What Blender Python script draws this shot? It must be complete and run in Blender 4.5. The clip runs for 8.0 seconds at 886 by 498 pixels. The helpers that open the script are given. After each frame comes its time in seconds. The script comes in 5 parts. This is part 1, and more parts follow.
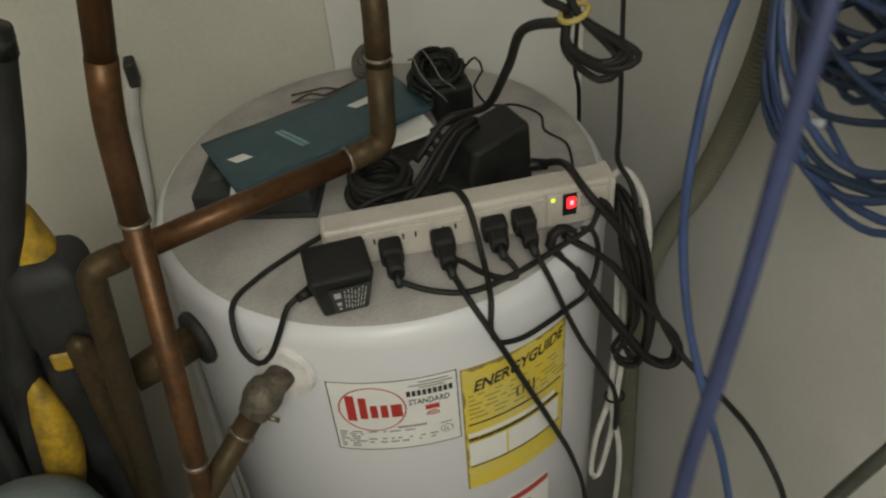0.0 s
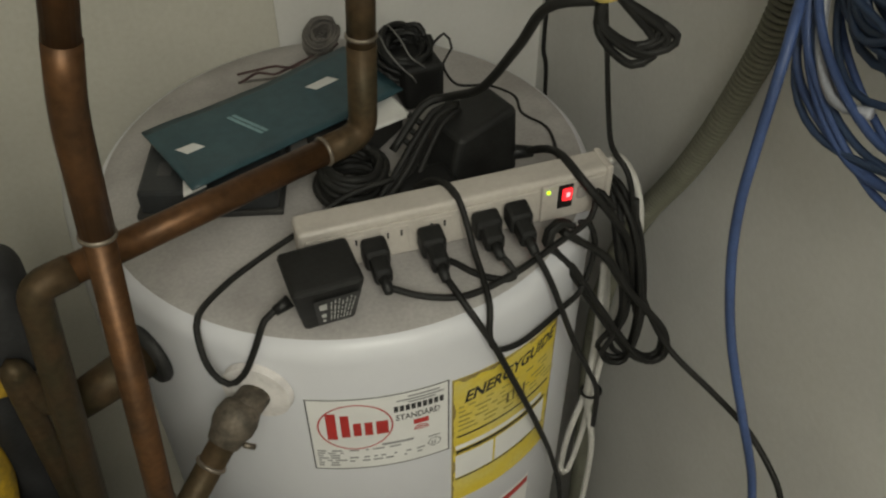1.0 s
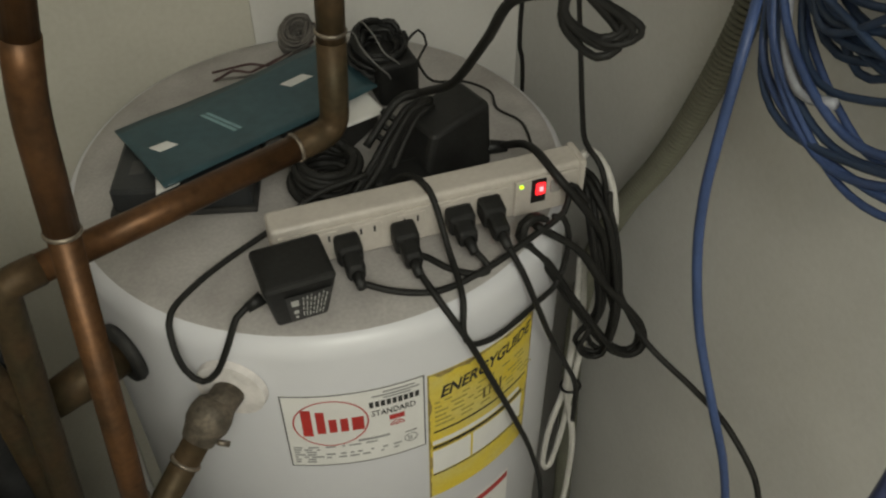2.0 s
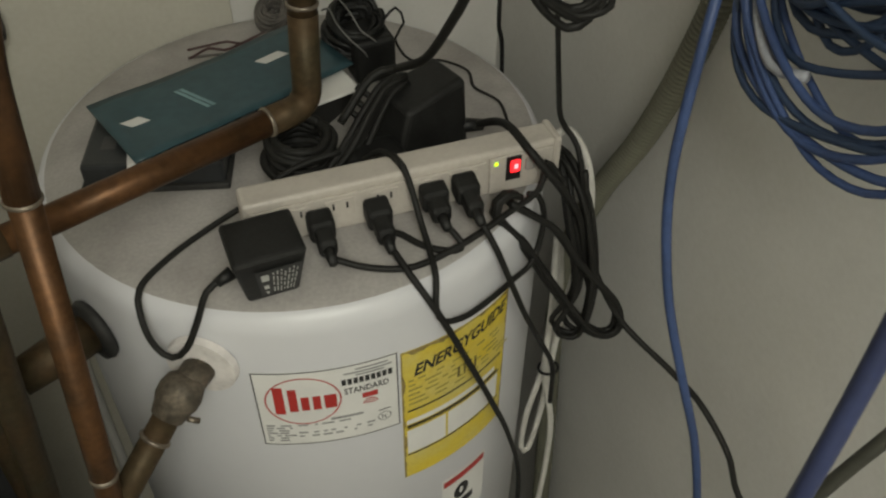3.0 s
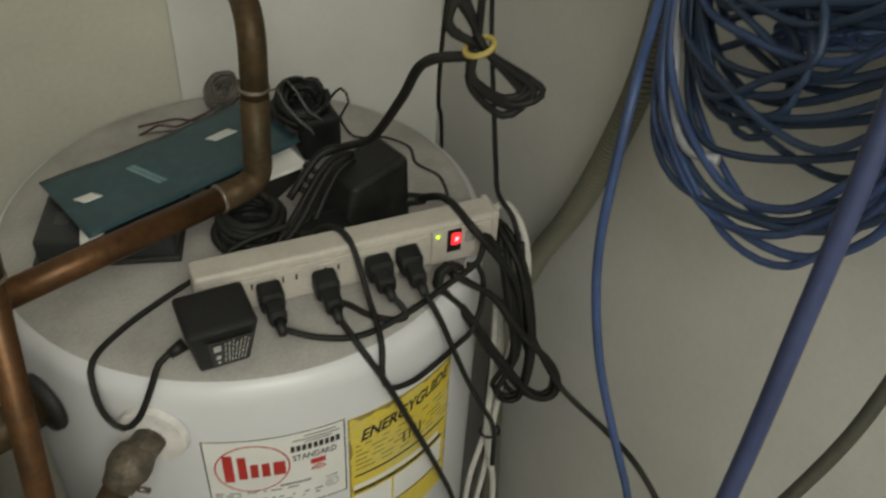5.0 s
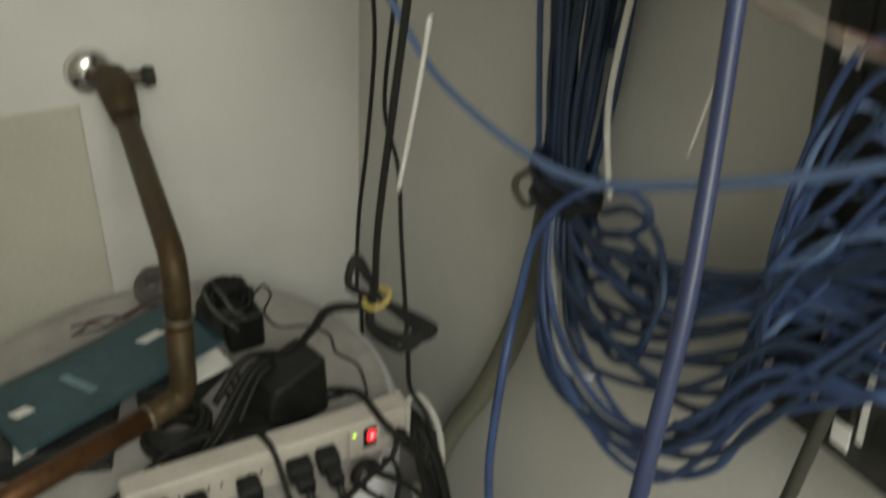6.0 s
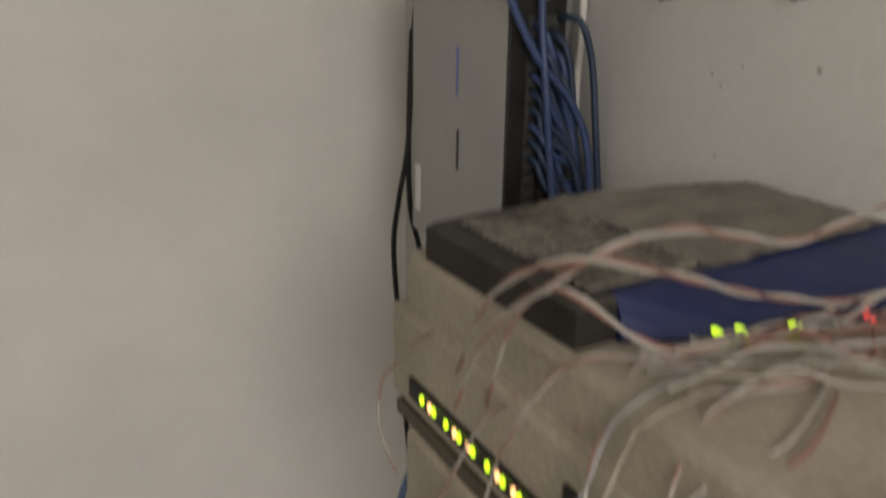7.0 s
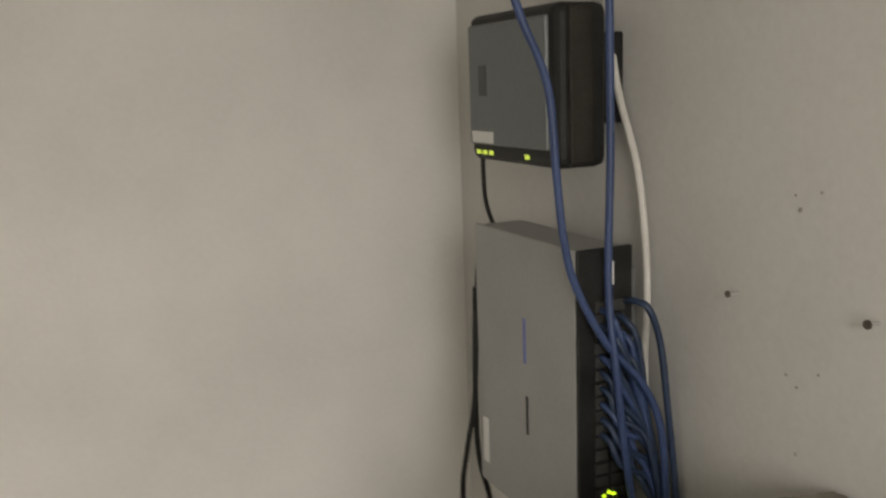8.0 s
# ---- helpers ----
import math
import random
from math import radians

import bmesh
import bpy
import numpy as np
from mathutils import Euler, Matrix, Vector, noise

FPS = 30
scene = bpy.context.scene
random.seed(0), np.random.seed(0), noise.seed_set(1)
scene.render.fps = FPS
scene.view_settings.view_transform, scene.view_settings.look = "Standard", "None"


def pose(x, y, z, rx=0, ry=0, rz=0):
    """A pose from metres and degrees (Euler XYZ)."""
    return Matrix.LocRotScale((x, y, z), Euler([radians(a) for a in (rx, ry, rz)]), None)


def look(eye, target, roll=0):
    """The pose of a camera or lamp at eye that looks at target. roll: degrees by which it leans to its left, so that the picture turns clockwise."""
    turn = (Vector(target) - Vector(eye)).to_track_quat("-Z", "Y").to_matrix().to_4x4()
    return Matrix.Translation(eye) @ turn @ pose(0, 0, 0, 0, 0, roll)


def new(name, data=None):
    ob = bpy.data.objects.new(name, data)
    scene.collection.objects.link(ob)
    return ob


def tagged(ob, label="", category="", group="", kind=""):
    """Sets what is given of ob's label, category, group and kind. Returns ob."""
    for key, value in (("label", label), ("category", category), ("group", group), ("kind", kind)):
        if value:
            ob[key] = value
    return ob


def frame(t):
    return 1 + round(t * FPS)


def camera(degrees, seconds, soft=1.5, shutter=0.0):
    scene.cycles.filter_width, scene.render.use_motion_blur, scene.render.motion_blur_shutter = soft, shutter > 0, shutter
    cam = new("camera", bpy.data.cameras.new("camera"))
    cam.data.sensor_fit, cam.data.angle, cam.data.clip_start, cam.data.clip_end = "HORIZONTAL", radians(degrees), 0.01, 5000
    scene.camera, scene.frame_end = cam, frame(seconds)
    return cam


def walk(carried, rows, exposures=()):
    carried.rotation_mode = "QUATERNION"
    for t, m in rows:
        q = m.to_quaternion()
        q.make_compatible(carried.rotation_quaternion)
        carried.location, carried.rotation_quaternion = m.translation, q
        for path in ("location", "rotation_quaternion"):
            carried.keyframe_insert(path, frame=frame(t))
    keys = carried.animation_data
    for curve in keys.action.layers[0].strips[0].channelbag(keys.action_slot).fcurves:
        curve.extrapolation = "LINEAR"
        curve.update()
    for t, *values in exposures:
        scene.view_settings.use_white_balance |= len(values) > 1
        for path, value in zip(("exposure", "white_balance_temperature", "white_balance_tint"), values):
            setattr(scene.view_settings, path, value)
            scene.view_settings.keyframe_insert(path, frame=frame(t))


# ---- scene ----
cam = camera(53.8, 8.0, soft=2.2, shutter=0.5)
PATH = [
    (0, (-0.118, -0.849, 1.857), (0.206, 0.623, 0.542), -5.0),
    (0.5, (-0.156, -0.78, 1.821), (0.253, 0.648, 0.482), -4.4),
    (1, (-0.179, -0.742, 1.825), (0.353, 0.61, 0.451), -0.2),
    (2.5, (-0.157, -0.757, 1.816), (0.398, 0.585, 0.441), -0.1),
    (3, (-0.153, -0.763, 1.808), (0.414, 0.562, 0.421), 0.6),
    (3.5, (-0.147, -0.775, 1.819), (0.455, 0.546, 0.443), 1.3),
    (4, (-0.164, -0.767, 1.84), (0.451, 0.55, 0.467), 2.7),
    (4.2, (-0.161, -0.776, 1.835), (0.439, 0.558, 0.472), 2.1),
    (5.3, (-0.172, -0.795, 1.853), (0.63, 0.57, 0.632), 3.7),
    (5.5, (-0.173, -0.803, 1.882), (0.669, 0.572, 0.699), 3.5),
    (5.7, (-0.158, -0.802, 1.915), (0.702, 0.581, 0.753), 3.5),
    (6, (-0.145, -0.8, 1.986), (0.753, 0.612, 0.891), 3.7),
    (6.2, (-0.157, -0.791, 2.057), (0.806, 0.634, 1.035), 4.2),
    (6.4, (-0.153, -0.776, 2.112), (0.846, 0.697, 1.2), 4.0),
    (6.5, (-0.165, -0.77, 2.152), (0.842, 0.733, 1.299), 3.5),
    (6.6, (-0.158, -0.762, 2.194), (0.832, 0.785, 1.401), 2.4),
    (6.7, (-0.145, -0.757, 2.23), (0.82, 0.846, 1.523), 2.3),
    (6.8, (-0.119, -0.749, 2.271), (0.786, 0.895, 1.581), 0.9),
    (7, (-0.084, -0.739, 2.318), (0.777, 0.953, 1.688), 0.8),
    (7.2, (-0.086, -0.712, 2.357), (0.837, 0.97, 1.79), 2.0),
    (7.4, (-0.1, -0.692, 2.404), (0.815, 1.008, 1.881), 0.7),
    (7.5, (-0.095, -0.685, 2.418), (0.802, 1.043, 1.961), 0.6),
    (7.6, (-0.112, -0.679, 2.432), (0.807, 1.045, 2.002), -0.2),
    (8, (-0.095, -0.706, 2.461), (0.712, 1.085, 2.087), -2.1),
]
EXPOSURES = [(0, -0.18, 6550, 7), (4.2, -0.16, 6550, 6), (5.9, -0.04, 6450, 4), (6.5, -0.06, 6500, 10), (6.9, -0.24, 6500, 18), (7.3, -0.20, 6500, 17), (7.5, -0.12, 6550, 16), (8, -0.08, 6600, 16)]
walk(cam, [(t, look(eye, target, roll)) for t, eye, target, roll in PATH], EXPOSURES)

# ---- world and light ----
world = bpy.data.worlds.new("world")
scene.world = world
world.use_nodes = True
world.node_tree.nodes["Background"].inputs["Color"].default_value = (0.9, 0.95, 1.0, 1)
world.node_tree.nodes["Background"].inputs["Strength"].default_value = 0.02


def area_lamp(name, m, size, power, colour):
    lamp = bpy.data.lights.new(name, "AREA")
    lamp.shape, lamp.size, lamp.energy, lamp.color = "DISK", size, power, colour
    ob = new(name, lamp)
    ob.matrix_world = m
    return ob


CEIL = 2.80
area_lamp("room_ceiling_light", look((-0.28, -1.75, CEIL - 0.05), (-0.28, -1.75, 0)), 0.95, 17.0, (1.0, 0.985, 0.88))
# Point lamp added below the unseen ceiling light to brighten the upper walls.
fill_lamp = bpy.data.lights.new("room_globe_light", "POINT")
fill_lamp.energy, fill_lamp.color, fill_lamp.shadow_soft_size = 28.0, (1.0, 0.985, 0.88), 0.30
new("room_globe_light", fill_lamp).location = (-0.28, -1.75, CEIL - 0.34)

# ---- materials ----
MATS = {}


def mat(name, colour, rough=0.6, metal=0.0, vary=0.12, scale=25.0, bump=0.08, fine=220.0, tint=None, emit=0.0, spec=0.5, coat=0.0):
    """A surface with broad stains and fine grain, both in object space."""
    if name in MATS:
        return MATS[name]
    m = bpy.data.materials.new(name)
    m.use_nodes = True
    nt = m.node_tree
    bsdf = nt.nodes["Principled BSDF"]
    coords = nt.nodes.new("ShaderNodeTexCoord")
    broad = nt.nodes.new("ShaderNodeTexNoise")
    broad.inputs["Scale"].default_value, broad.inputs["Detail"].default_value = scale, 5.0
    grain = nt.nodes.new("ShaderNodeTexNoise")
    grain.inputs["Scale"].default_value, grain.inputs["Detail"].default_value = fine, 3.0
    for n in (broad, grain):
        nt.links.new(coords.outputs["Object"], n.inputs["Vector"])
    ramp = nt.nodes.new("ShaderNodeValToRGB")
    other = tint or tuple(c * (1 - 2.2 * vary) for c in colour)
    ramp.color_ramp.elements[0].color = (*other, 1)
    ramp.color_ramp.elements[1].color = (*colour, 1)
    ramp.color_ramp.elements[0].position, ramp.color_ramp.elements[1].position = 0.3, 0.62
    nt.links.new(broad.outputs["Fac"], ramp.inputs["Fac"])
    mix = nt.nodes.new("ShaderNodeMix")
    mix.data_type, mix.blend_type = "RGBA", "OVERLAY"
    mix.inputs["Factor"].default_value = min(1.0, vary * 2.0)
    nt.links.new(ramp.outputs["Color"], mix.inputs["A"])
    nt.links.new(grain.outputs["Fac"], mix.inputs["B"])
    nt.links.new(mix.outputs["Result"], bsdf.inputs["Base Color"])
    rr = nt.nodes.new("ShaderNodeMapRange")
    rr.inputs["To Min"].default_value, rr.inputs["To Max"].default_value = max(0.03, rough - 0.12), min(1.0, rough + 0.12)
    nt.links.new(broad.outputs["Fac"], rr.inputs["Value"])
    nt.links.new(rr.outputs["Result"], bsdf.inputs["Roughness"])
    bsdf.inputs["Metallic"].default_value = metal
    bsdf.inputs["Specular IOR Level"].default_value = spec
    bsdf.inputs["Coat Weight"].default_value = coat
    if bump:
        b = nt.nodes.new("ShaderNodeBump")
        b.inputs["Strength"].default_value, b.inputs["Distance"].default_value = bump, 0.002
        nt.links.new(grain.outputs["Fac"], b.inputs["Height"])
        nt.links.new(b.outputs["Normal"], bsdf.inputs["Normal"])
    if emit:
        bsdf.inputs["Emission Color"].default_value = (*colour, 1)
        bsdf.inputs["Emission Strength"].default_value = emit
    MATS[name] = m
    return m


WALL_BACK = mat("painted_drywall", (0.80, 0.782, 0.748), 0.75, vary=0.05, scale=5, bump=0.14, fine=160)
# Right wall taken darker than the back one: its shade is in the colour.
WALL_RIGHT = mat("painted_drywall_shaded", (0.64, 0.63, 0.605), 0.8, vary=0.05, scale=4, bump=0.14, fine=160)
WALL_PATCH = mat("cream_drywall", (0.63, 0.605, 0.525), 0.8, vary=0.06, scale=5, bump=0.14, fine=140)
CONCRETE = mat("concrete", (0.30, 0.29, 0.27), 0.85, vary=0.15, scale=6, bump=0.3, fine=90)
ENAMEL = mat("white_enamel", (0.70, 0.70, 0.735), 0.36, vary=0.02, scale=3, bump=0.0, fine=60)
ENAMEL_TOP = mat("dusty_white_enamel", (0.43, 0.408, 0.392), 0.62, vary=0.10, scale=14, bump=0.12, fine=260, tint=(0.31, 0.29, 0.276))
COPPER = mat("tarnished_copper", (0.125, 0.060, 0.025), 0.42, 0.55, vary=0.24, scale=26, bump=0.06, fine=140, tint=(0.068, 0.038, 0.020), spec=0.35)
COPPER_DARK = mat("oxidised_copper", (0.082, 0.054, 0.029), 0.52, 0.4, vary=0.24, scale=30, bump=0.14, fine=140, tint=(0.055, 0.046, 0.026), spec=0.2)
SOLDER = mat("solder", (0.26, 0.22, 0.175), 0.45, 0.7, vary=0.15, scale=90, bump=0.1)
BRASS = mat("dull_brass", (0.16, 0.132, 0.102), 0.6, 0.35, vary=0.3, scale=70, bump=0.35, tint=(0.08, 0.070, 0.056), spec=0.3)
CHROME = mat("chrome", (0.75, 0.74, 0.72), 0.15, 1.0, vary=0.05, scale=40, bump=0.0)
STRIP = mat("ivory_plastic", (0.56, 0.515, 0.465), 0.45, vary=0.06, scale=25, bump=0.04)
BLACK = mat("black_plastic", (0.016, 0.016, 0.0155), 0.52, vary=0.25, scale=40, bump=0.1, spec=0.35)
BLACK_DUST = mat("dusty_black_plastic", (0.035, 0.034, 0.032), 0.6, vary=0.25, scale=30, bump=0.1, tint=(0.016, 0.016, 0.016))
RUBBER = mat("black_cord", (0.017, 0.0165, 0.015), 0.6, vary=0.2, scale=30, bump=0.05, spec=0.3)
WHITE_CORD = mat("white_cord", (0.66, 0.64, 0.60), 0.5, vary=0.08, scale=30, bump=0.03)
BLUE = mat("blue_cable", (0.043, 0.074, 0.185), 0.48, vary=0.14, scale=18, bump=0.03)
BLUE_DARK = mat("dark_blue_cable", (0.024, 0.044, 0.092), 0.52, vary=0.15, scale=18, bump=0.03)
BLUE_LIGHT = mat("light_blue_cable", (0.13, 0.20, 0.38), 0.45, vary=0.08, scale=18, bump=0.02)
PURPLE = mat("violet_blue_cable", (0.033, 0.044, 0.112), 0.45, vary=0.12, scale=18, bump=0.03)
HOSE = mat("grey_green_hose", (0.145, 0.142, 0.104), 0.7, vary=0.14, scale=20, bump=0.1)
YELLOW = mat("yellow_paper", (0.72, 0.55, 0.05), 0.6, vary=0.10, scale=20, bump=0.03, tint=(0.66, 0.56, 0.16))
LABEL_WHITE = mat("white_label", (0.80, 0.79, 0.77), 0.5, vary=0.04, scale=20, bump=0.02)
INK = mat("black_ink", (0.02, 0.02, 0.02), 0.6, vary=0.1, bump=0.0)
INK_GREY = mat("grey_ink", (0.30, 0.30, 0.30), 0.6, vary=0.1, bump=0.0)
PALE_INK = mat("pale_ink", (0.55, 0.55, 0.53), 0.6, vary=0.1, bump=0.0)
INK_RED = mat("red_ink", (0.50, 0.035, 0.03), 0.55, vary=0.1, bump=0.0)
TEAL = mat("teal_card", (0.036, 0.080, 0.096), 0.36, vary=0.16, scale=10, bump=0.08, fine=90, tint=(0.024, 0.060, 0.074))
PAPER = mat("white_paper", (0.75, 0.74, 0.72), 0.7, vary=0.04, scale=20, bump=0.03)
PUTTY = mat("putty_plastic", (0.37, 0.325, 0.26), 0.6, vary=0.14, scale=12, bump=0.06, tint=(0.26, 0.225, 0.175))
GREY_METAL = mat("grey_painted_metal", (0.34, 0.34, 0.33), 0.45, vary=0.05, scale=14, bump=0.04)
ROUTER_DARK = mat("dusty_charcoal_plastic", (0.034, 0.030, 0.024), 0.7, vary=0.2, scale=20, bump=0.1, spec=0.3)
DUST = mat("grey_dust", (0.33, 0.31, 0.285), 0.9, vary=0.18, scale=26, bump=0.3, fine=300, tint=(0.15, 0.14, 0.13))
ROUTER_BLUE = mat("blue_plastic", (0.010, 0.018, 0.085), 0.45, vary=0.1, scale=14, bump=0.02)
RED_WIRE = mat("red_wire", (0.27, 0.125, 0.10), 0.55, vary=0.1, bump=0.0)
# Tool yellow is darkened in the colour for the shade it stands in.
TOOL_YELLOW = mat("shaded_yellow_plastic", (0.50, 0.31, 0.02), 0.55, vary=0.2, scale=45, bump=0.1, tint=(0.20, 0.13, 0.025))
TOOL_GREY = mat("blue_grey_plastic", (0.20, 0.24, 0.25), 0.6, vary=0.1, scale=14, bump=0.06)
LED_GREEN = mat("lit_green_led", (0.62, 1.0, 0.02), 0.4, vary=0.0, bump=0.0, emit=1.6)
LED_AMBER = mat("lit_amber_led", (1.0, 0.55, 0.22), 0.4, vary=0.0, bump=0.0, emit=2.2)
LED_RED = mat("lit_red_rocker", (1.0, 0.03, 0.04), 0.35, vary=0.0, bump=0.0, emit=1.3)

# ---- mesh tools ----


def thing(name, loc, label, category, group="", kind=""):
    ob = new(name)
    ob.empty_display_size = 0.02
    ob.location = loc
    return tagged(ob, label, category, group, kind)


def link(name, bm, material, parent=None, label="", smooth=False):
    me = bpy.data.meshes.new(name)
    bmesh.ops.recalc_face_normals(bm, faces=bm.faces[:])
    bm.to_mesh(me)
    bm.free()
    for p in me.polygons:
        p.use_smooth = smooth
    me.materials.append(material)
    ob = new(name, me)
    if parent:
        ob.parent = parent
        if parent.type == "EMPTY":
            ob.matrix_parent_inverse = Matrix.Translation(-parent.location)
    if label:
        tagged(ob, label)
    return ob


def part(name, bm, material, parent, label="", smooth=False):
    return link(name, bm, material, parent, label, smooth)


def box(lo, hi, bevel=0.0, bm=None, m=None, seg=2):
    """A box from corner to corner, its edges rounded by bevel."""
    bm = bm or bmesh.new()
    lo, hi = Vector(lo), Vector(hi)
    vs = bmesh.ops.create_cube(bm, size=1)["verts"]
    bmesh.ops.scale(bm, vec=hi - lo, verts=vs)
    bmesh.ops.translate(bm, vec=(lo + hi) / 2, verts=vs)
    if bevel:
        es = list({e for v in vs for e in v.link_edges})
        got = bmesh.ops.bevel(bm, geom=es, offset=bevel, segments=seg, affect="EDGES", profile=0.5)
        vs = list({v for f in got["faces"] for v in f.verts} | {v for v in vs if v.is_valid})
    if m is not None:
        bmesh.ops.transform(bm, matrix=m, verts=[v for v in bm.verts if v.is_valid] if bevel else vs)
    return bm


def smooth_path(pts, step=0.008):
    """Catmull-Rom through pts, evenly sampled."""
    p = [Vector(q) for q in pts]
    if len(p) == 2:
        n = max(1, int((p[1] - p[0]).length / (step * 4)))
        return [p[0].lerp(p[1], i / n) for i in range(n + 1)]
    ext = [p[0] * 2 - p[1]] + p + [p[-1] * 2 - p[-2]]
    out = []
    for i in range(1, len(ext) - 2):
        a, b, c, d = ext[i - 1:i + 3]
        n = max(2, int((c - b).length / step))
        for k in range(n):
            t = k / n
            out.append(0.5 * (2 * b + (c - a) * t + (2 * a - 5 * b + 4 * c - d) * t * t + (3 * b - a - 3 * c + d) * t ** 3))
    out.append(p[-1])
    return out


def tube(pts, r, sides=8, bm=None, smooth=True, step=0.008, radius=None):
    """A round tube along pts; radius(i, n) may vary it."""
    bm = bm or bmesh.new()
    path = smooth_path(pts, step) if smooth else [Vector(q) for q in pts]
    n = len(path)
    up = Vector((0.31, 0.17, 0.93))
    rings = []
    for i, q in enumerate(path):
        d = (path[min(i + 1, n - 1)] - path[max(i - 1, 0)]).normalized()
        side = d.cross(up)
        if side.length < 1e-4:
            side = d.cross(Vector((1, 0, 0)))
        side.normalize()
        up = side.cross(d).normalized()
        rr = radius(i, n) if radius else r
        rings.append([bm.verts.new(q + (side * math.cos(a) + up * math.sin(a)) * rr) for a in (2 * math.pi * k / sides for k in range(sides))])
    for a, b in zip(rings, rings[1:]):
        for k in range(sides):
            bm.faces.new((a[k], a[(k + 1) % sides], b[(k + 1) % sides], b[k]))
    bm.faces.new(rings[0][::-1])
    bm.faces.new(rings[-1])
    return bm


def cyl(a, b, r, r2=None, sides=20, bm=None):
    return tube([a, b], r, sides, bm, smooth=False, radius=lambda i, n: r if i == 0 else (r if r2 is None else r2))


def bent(pts, bend=0.03, n=6):
    """A pipe's centre line: straight runs with rounded bends."""
    p = [Vector(q) for q in pts]
    out = [p[0]]
    for a, b, c in zip(p, p[1:], p[2:]):
        u, v = (a - b), (c - b)
        k = min(bend, u.length * 0.45, v.length * 0.45)
        s, e = b + u.normalized() * k, b + v.normalized() * k
        for i in range(n + 1):
            t = i / n
            out.append(s * (1 - t) ** 2 + b * 2 * t * (1 - t) + e * t * t)
    out.append(p[-1])
    return out


def lathe(profile, sides=96, bm=None):
    """(radius, height) pairs turned about the z axis."""
    bm = bm or bmesh.new()
    rows = []
    for r, z in profile:
        if r < 1e-5:
            rows.append([bm.verts.new((0, 0, z))])
        else:
            rows.append([bm.verts.new((r * math.cos(2 * math.pi * k / sides), r * math.sin(2 * math.pi * k / sides), z)) for k in range(sides)])
    for a, b in zip(rows, rows[1:]):
        for k in range(sides):
            q = [a[k % len(a)], a[(k + 1) % len(a)], b[(k + 1) % len(b)], b[k % len(b)]]
            q = [v for i, v in enumerate(q) if v not in q[:i]]
            if len(q) > 2:
                bm.faces.new(q)
    return bm


def coil(centre, axis, radius, turns, r, jitter, seed, squash=1.0, sides=6, drift=0.01, bm=None, phase=0.0):
    """Loose turns of cable about axis."""
    rnd = random.Random(seed)
    axis = Vector(axis).normalized()
    u = axis.orthogonal().normalized()
    v = axis.cross(u)
    pts = []
    per = 10
    for i in range(int(turns * per) + 1):
        if i % per == 0:
            k, off = radius * (1 + rnd.uniform(-jitter, jitter)), rnd.uniform(-drift, drift)
        a = 2 * math.pi * i / per + phase
        pts.append(Vector(centre) + u * math.cos(a) * k + v * math.sin(a) * k * squash + axis * (off + rnd.uniform(-drift, drift) * 0.3))
    return tube(pts, r, sides, bm, step=0.006)


def cable(name, pts, r, material, label, sides=8, category="cable", group=""):
    ob = link(name, tube(pts, r, sides), material, smooth=True)
    return tagged(ob, label, category, group)


# ---- setting ----
XW, YW = 0.384, 0.292


def setting(name, bm, material, label, smooth=False):
    return tagged(link(name, bm, material, smooth=smooth), label, "structure", kind="structure")


setting("floor", box((-1.6, -3.2, -0.1), (2.0, YW + 0.1, 0)), CONCRETE, "bare grey concrete utility closet floor")
setting("wall_back", box((-1.6, YW, 0), (XW + 0.1, YW + 0.1, CEIL)), WALL_BACK, "pale painted drywall behind the water heater")
setting("wall_right", box((XW, -1.12, 0), (XW + 0.1, YW, CEIL)), WALL_RIGHT, "scuffed grey-beige painted drywall with nail holes, toned darker for its shade")
# Unseen wall, added to keep light off the left side of the closet.
setting("wall_closet", box((-0.70, -1.05, 0), (-0.62, YW, CEIL)), WALL_PATCH, "unseen plain drywall added beside the closet to block light")
setting("wall_left", box((-1.6, -3.1, 0), (-1.5, YW, CEIL)), WALL_BACK, "plain painted drywall closing the room")
setting("wall_front", box((-1.6, -3.2, 0), (2.0, -3.1, CEIL)), WALL_BACK, "plain painted drywall behind the viewer")
setting("wall_side", box((1.9, -3.1, 0), (2.0, YW + 0.1, CEIL)), WALL_BACK, "plain painted drywall closing the room")
setting("wall_end", box((XW + 0.1, YW, 0), (1.9, YW + 0.1, CEIL)), WALL_BACK, "plain painted drywall closing the room")
setting("ceiling", box((-1.6, -3.2, CEIL), (2.0, YW + 0.1, CEIL + 0.1)), WALL_BACK, "plain white ceiling")
setting("wall_patch", box((-0.62, YW - 0.006, 0), (-0.004, YW, 1.515), 0.002), WALL_PATCH, "cream drywall patch with a straight top edge")

# ---- water heater ----
R, ZT = 0.27, 1.25
heater = thing("water_heater", (0, 0, 0), "white enamelled tank water heater with dusty top and labels", "water heater")
part("jacket", lathe([(0.0, 0.02), (R, 0.02), (R, ZT - 0.028), (R - 0.0012, ZT - 0.020), (R - 0.0045, ZT - 0.0125), (R - 0.0095, ZT - 0.0075), (R - 0.013, ZT - 0.0058)]), ENAMEL, heater, smooth=True)
part("top_pan", lathe([(R - 0.0128, ZT - 0.0060), (R - 0.016, ZT - 0.0045), (R - 0.022, ZT - 0.0030), (R - 0.030, ZT - 0.0012), (R - 0.040, ZT), (0.0, ZT)]), ENAMEL_TOP, heater, "dusty white steel top", smooth=True)
part("base_ring", lathe([(0.0, 0.0), (R - 0.01, 0.0), (R - 0.01, 0.02), (0, 0.02)]), BLACK_DUST, heater)


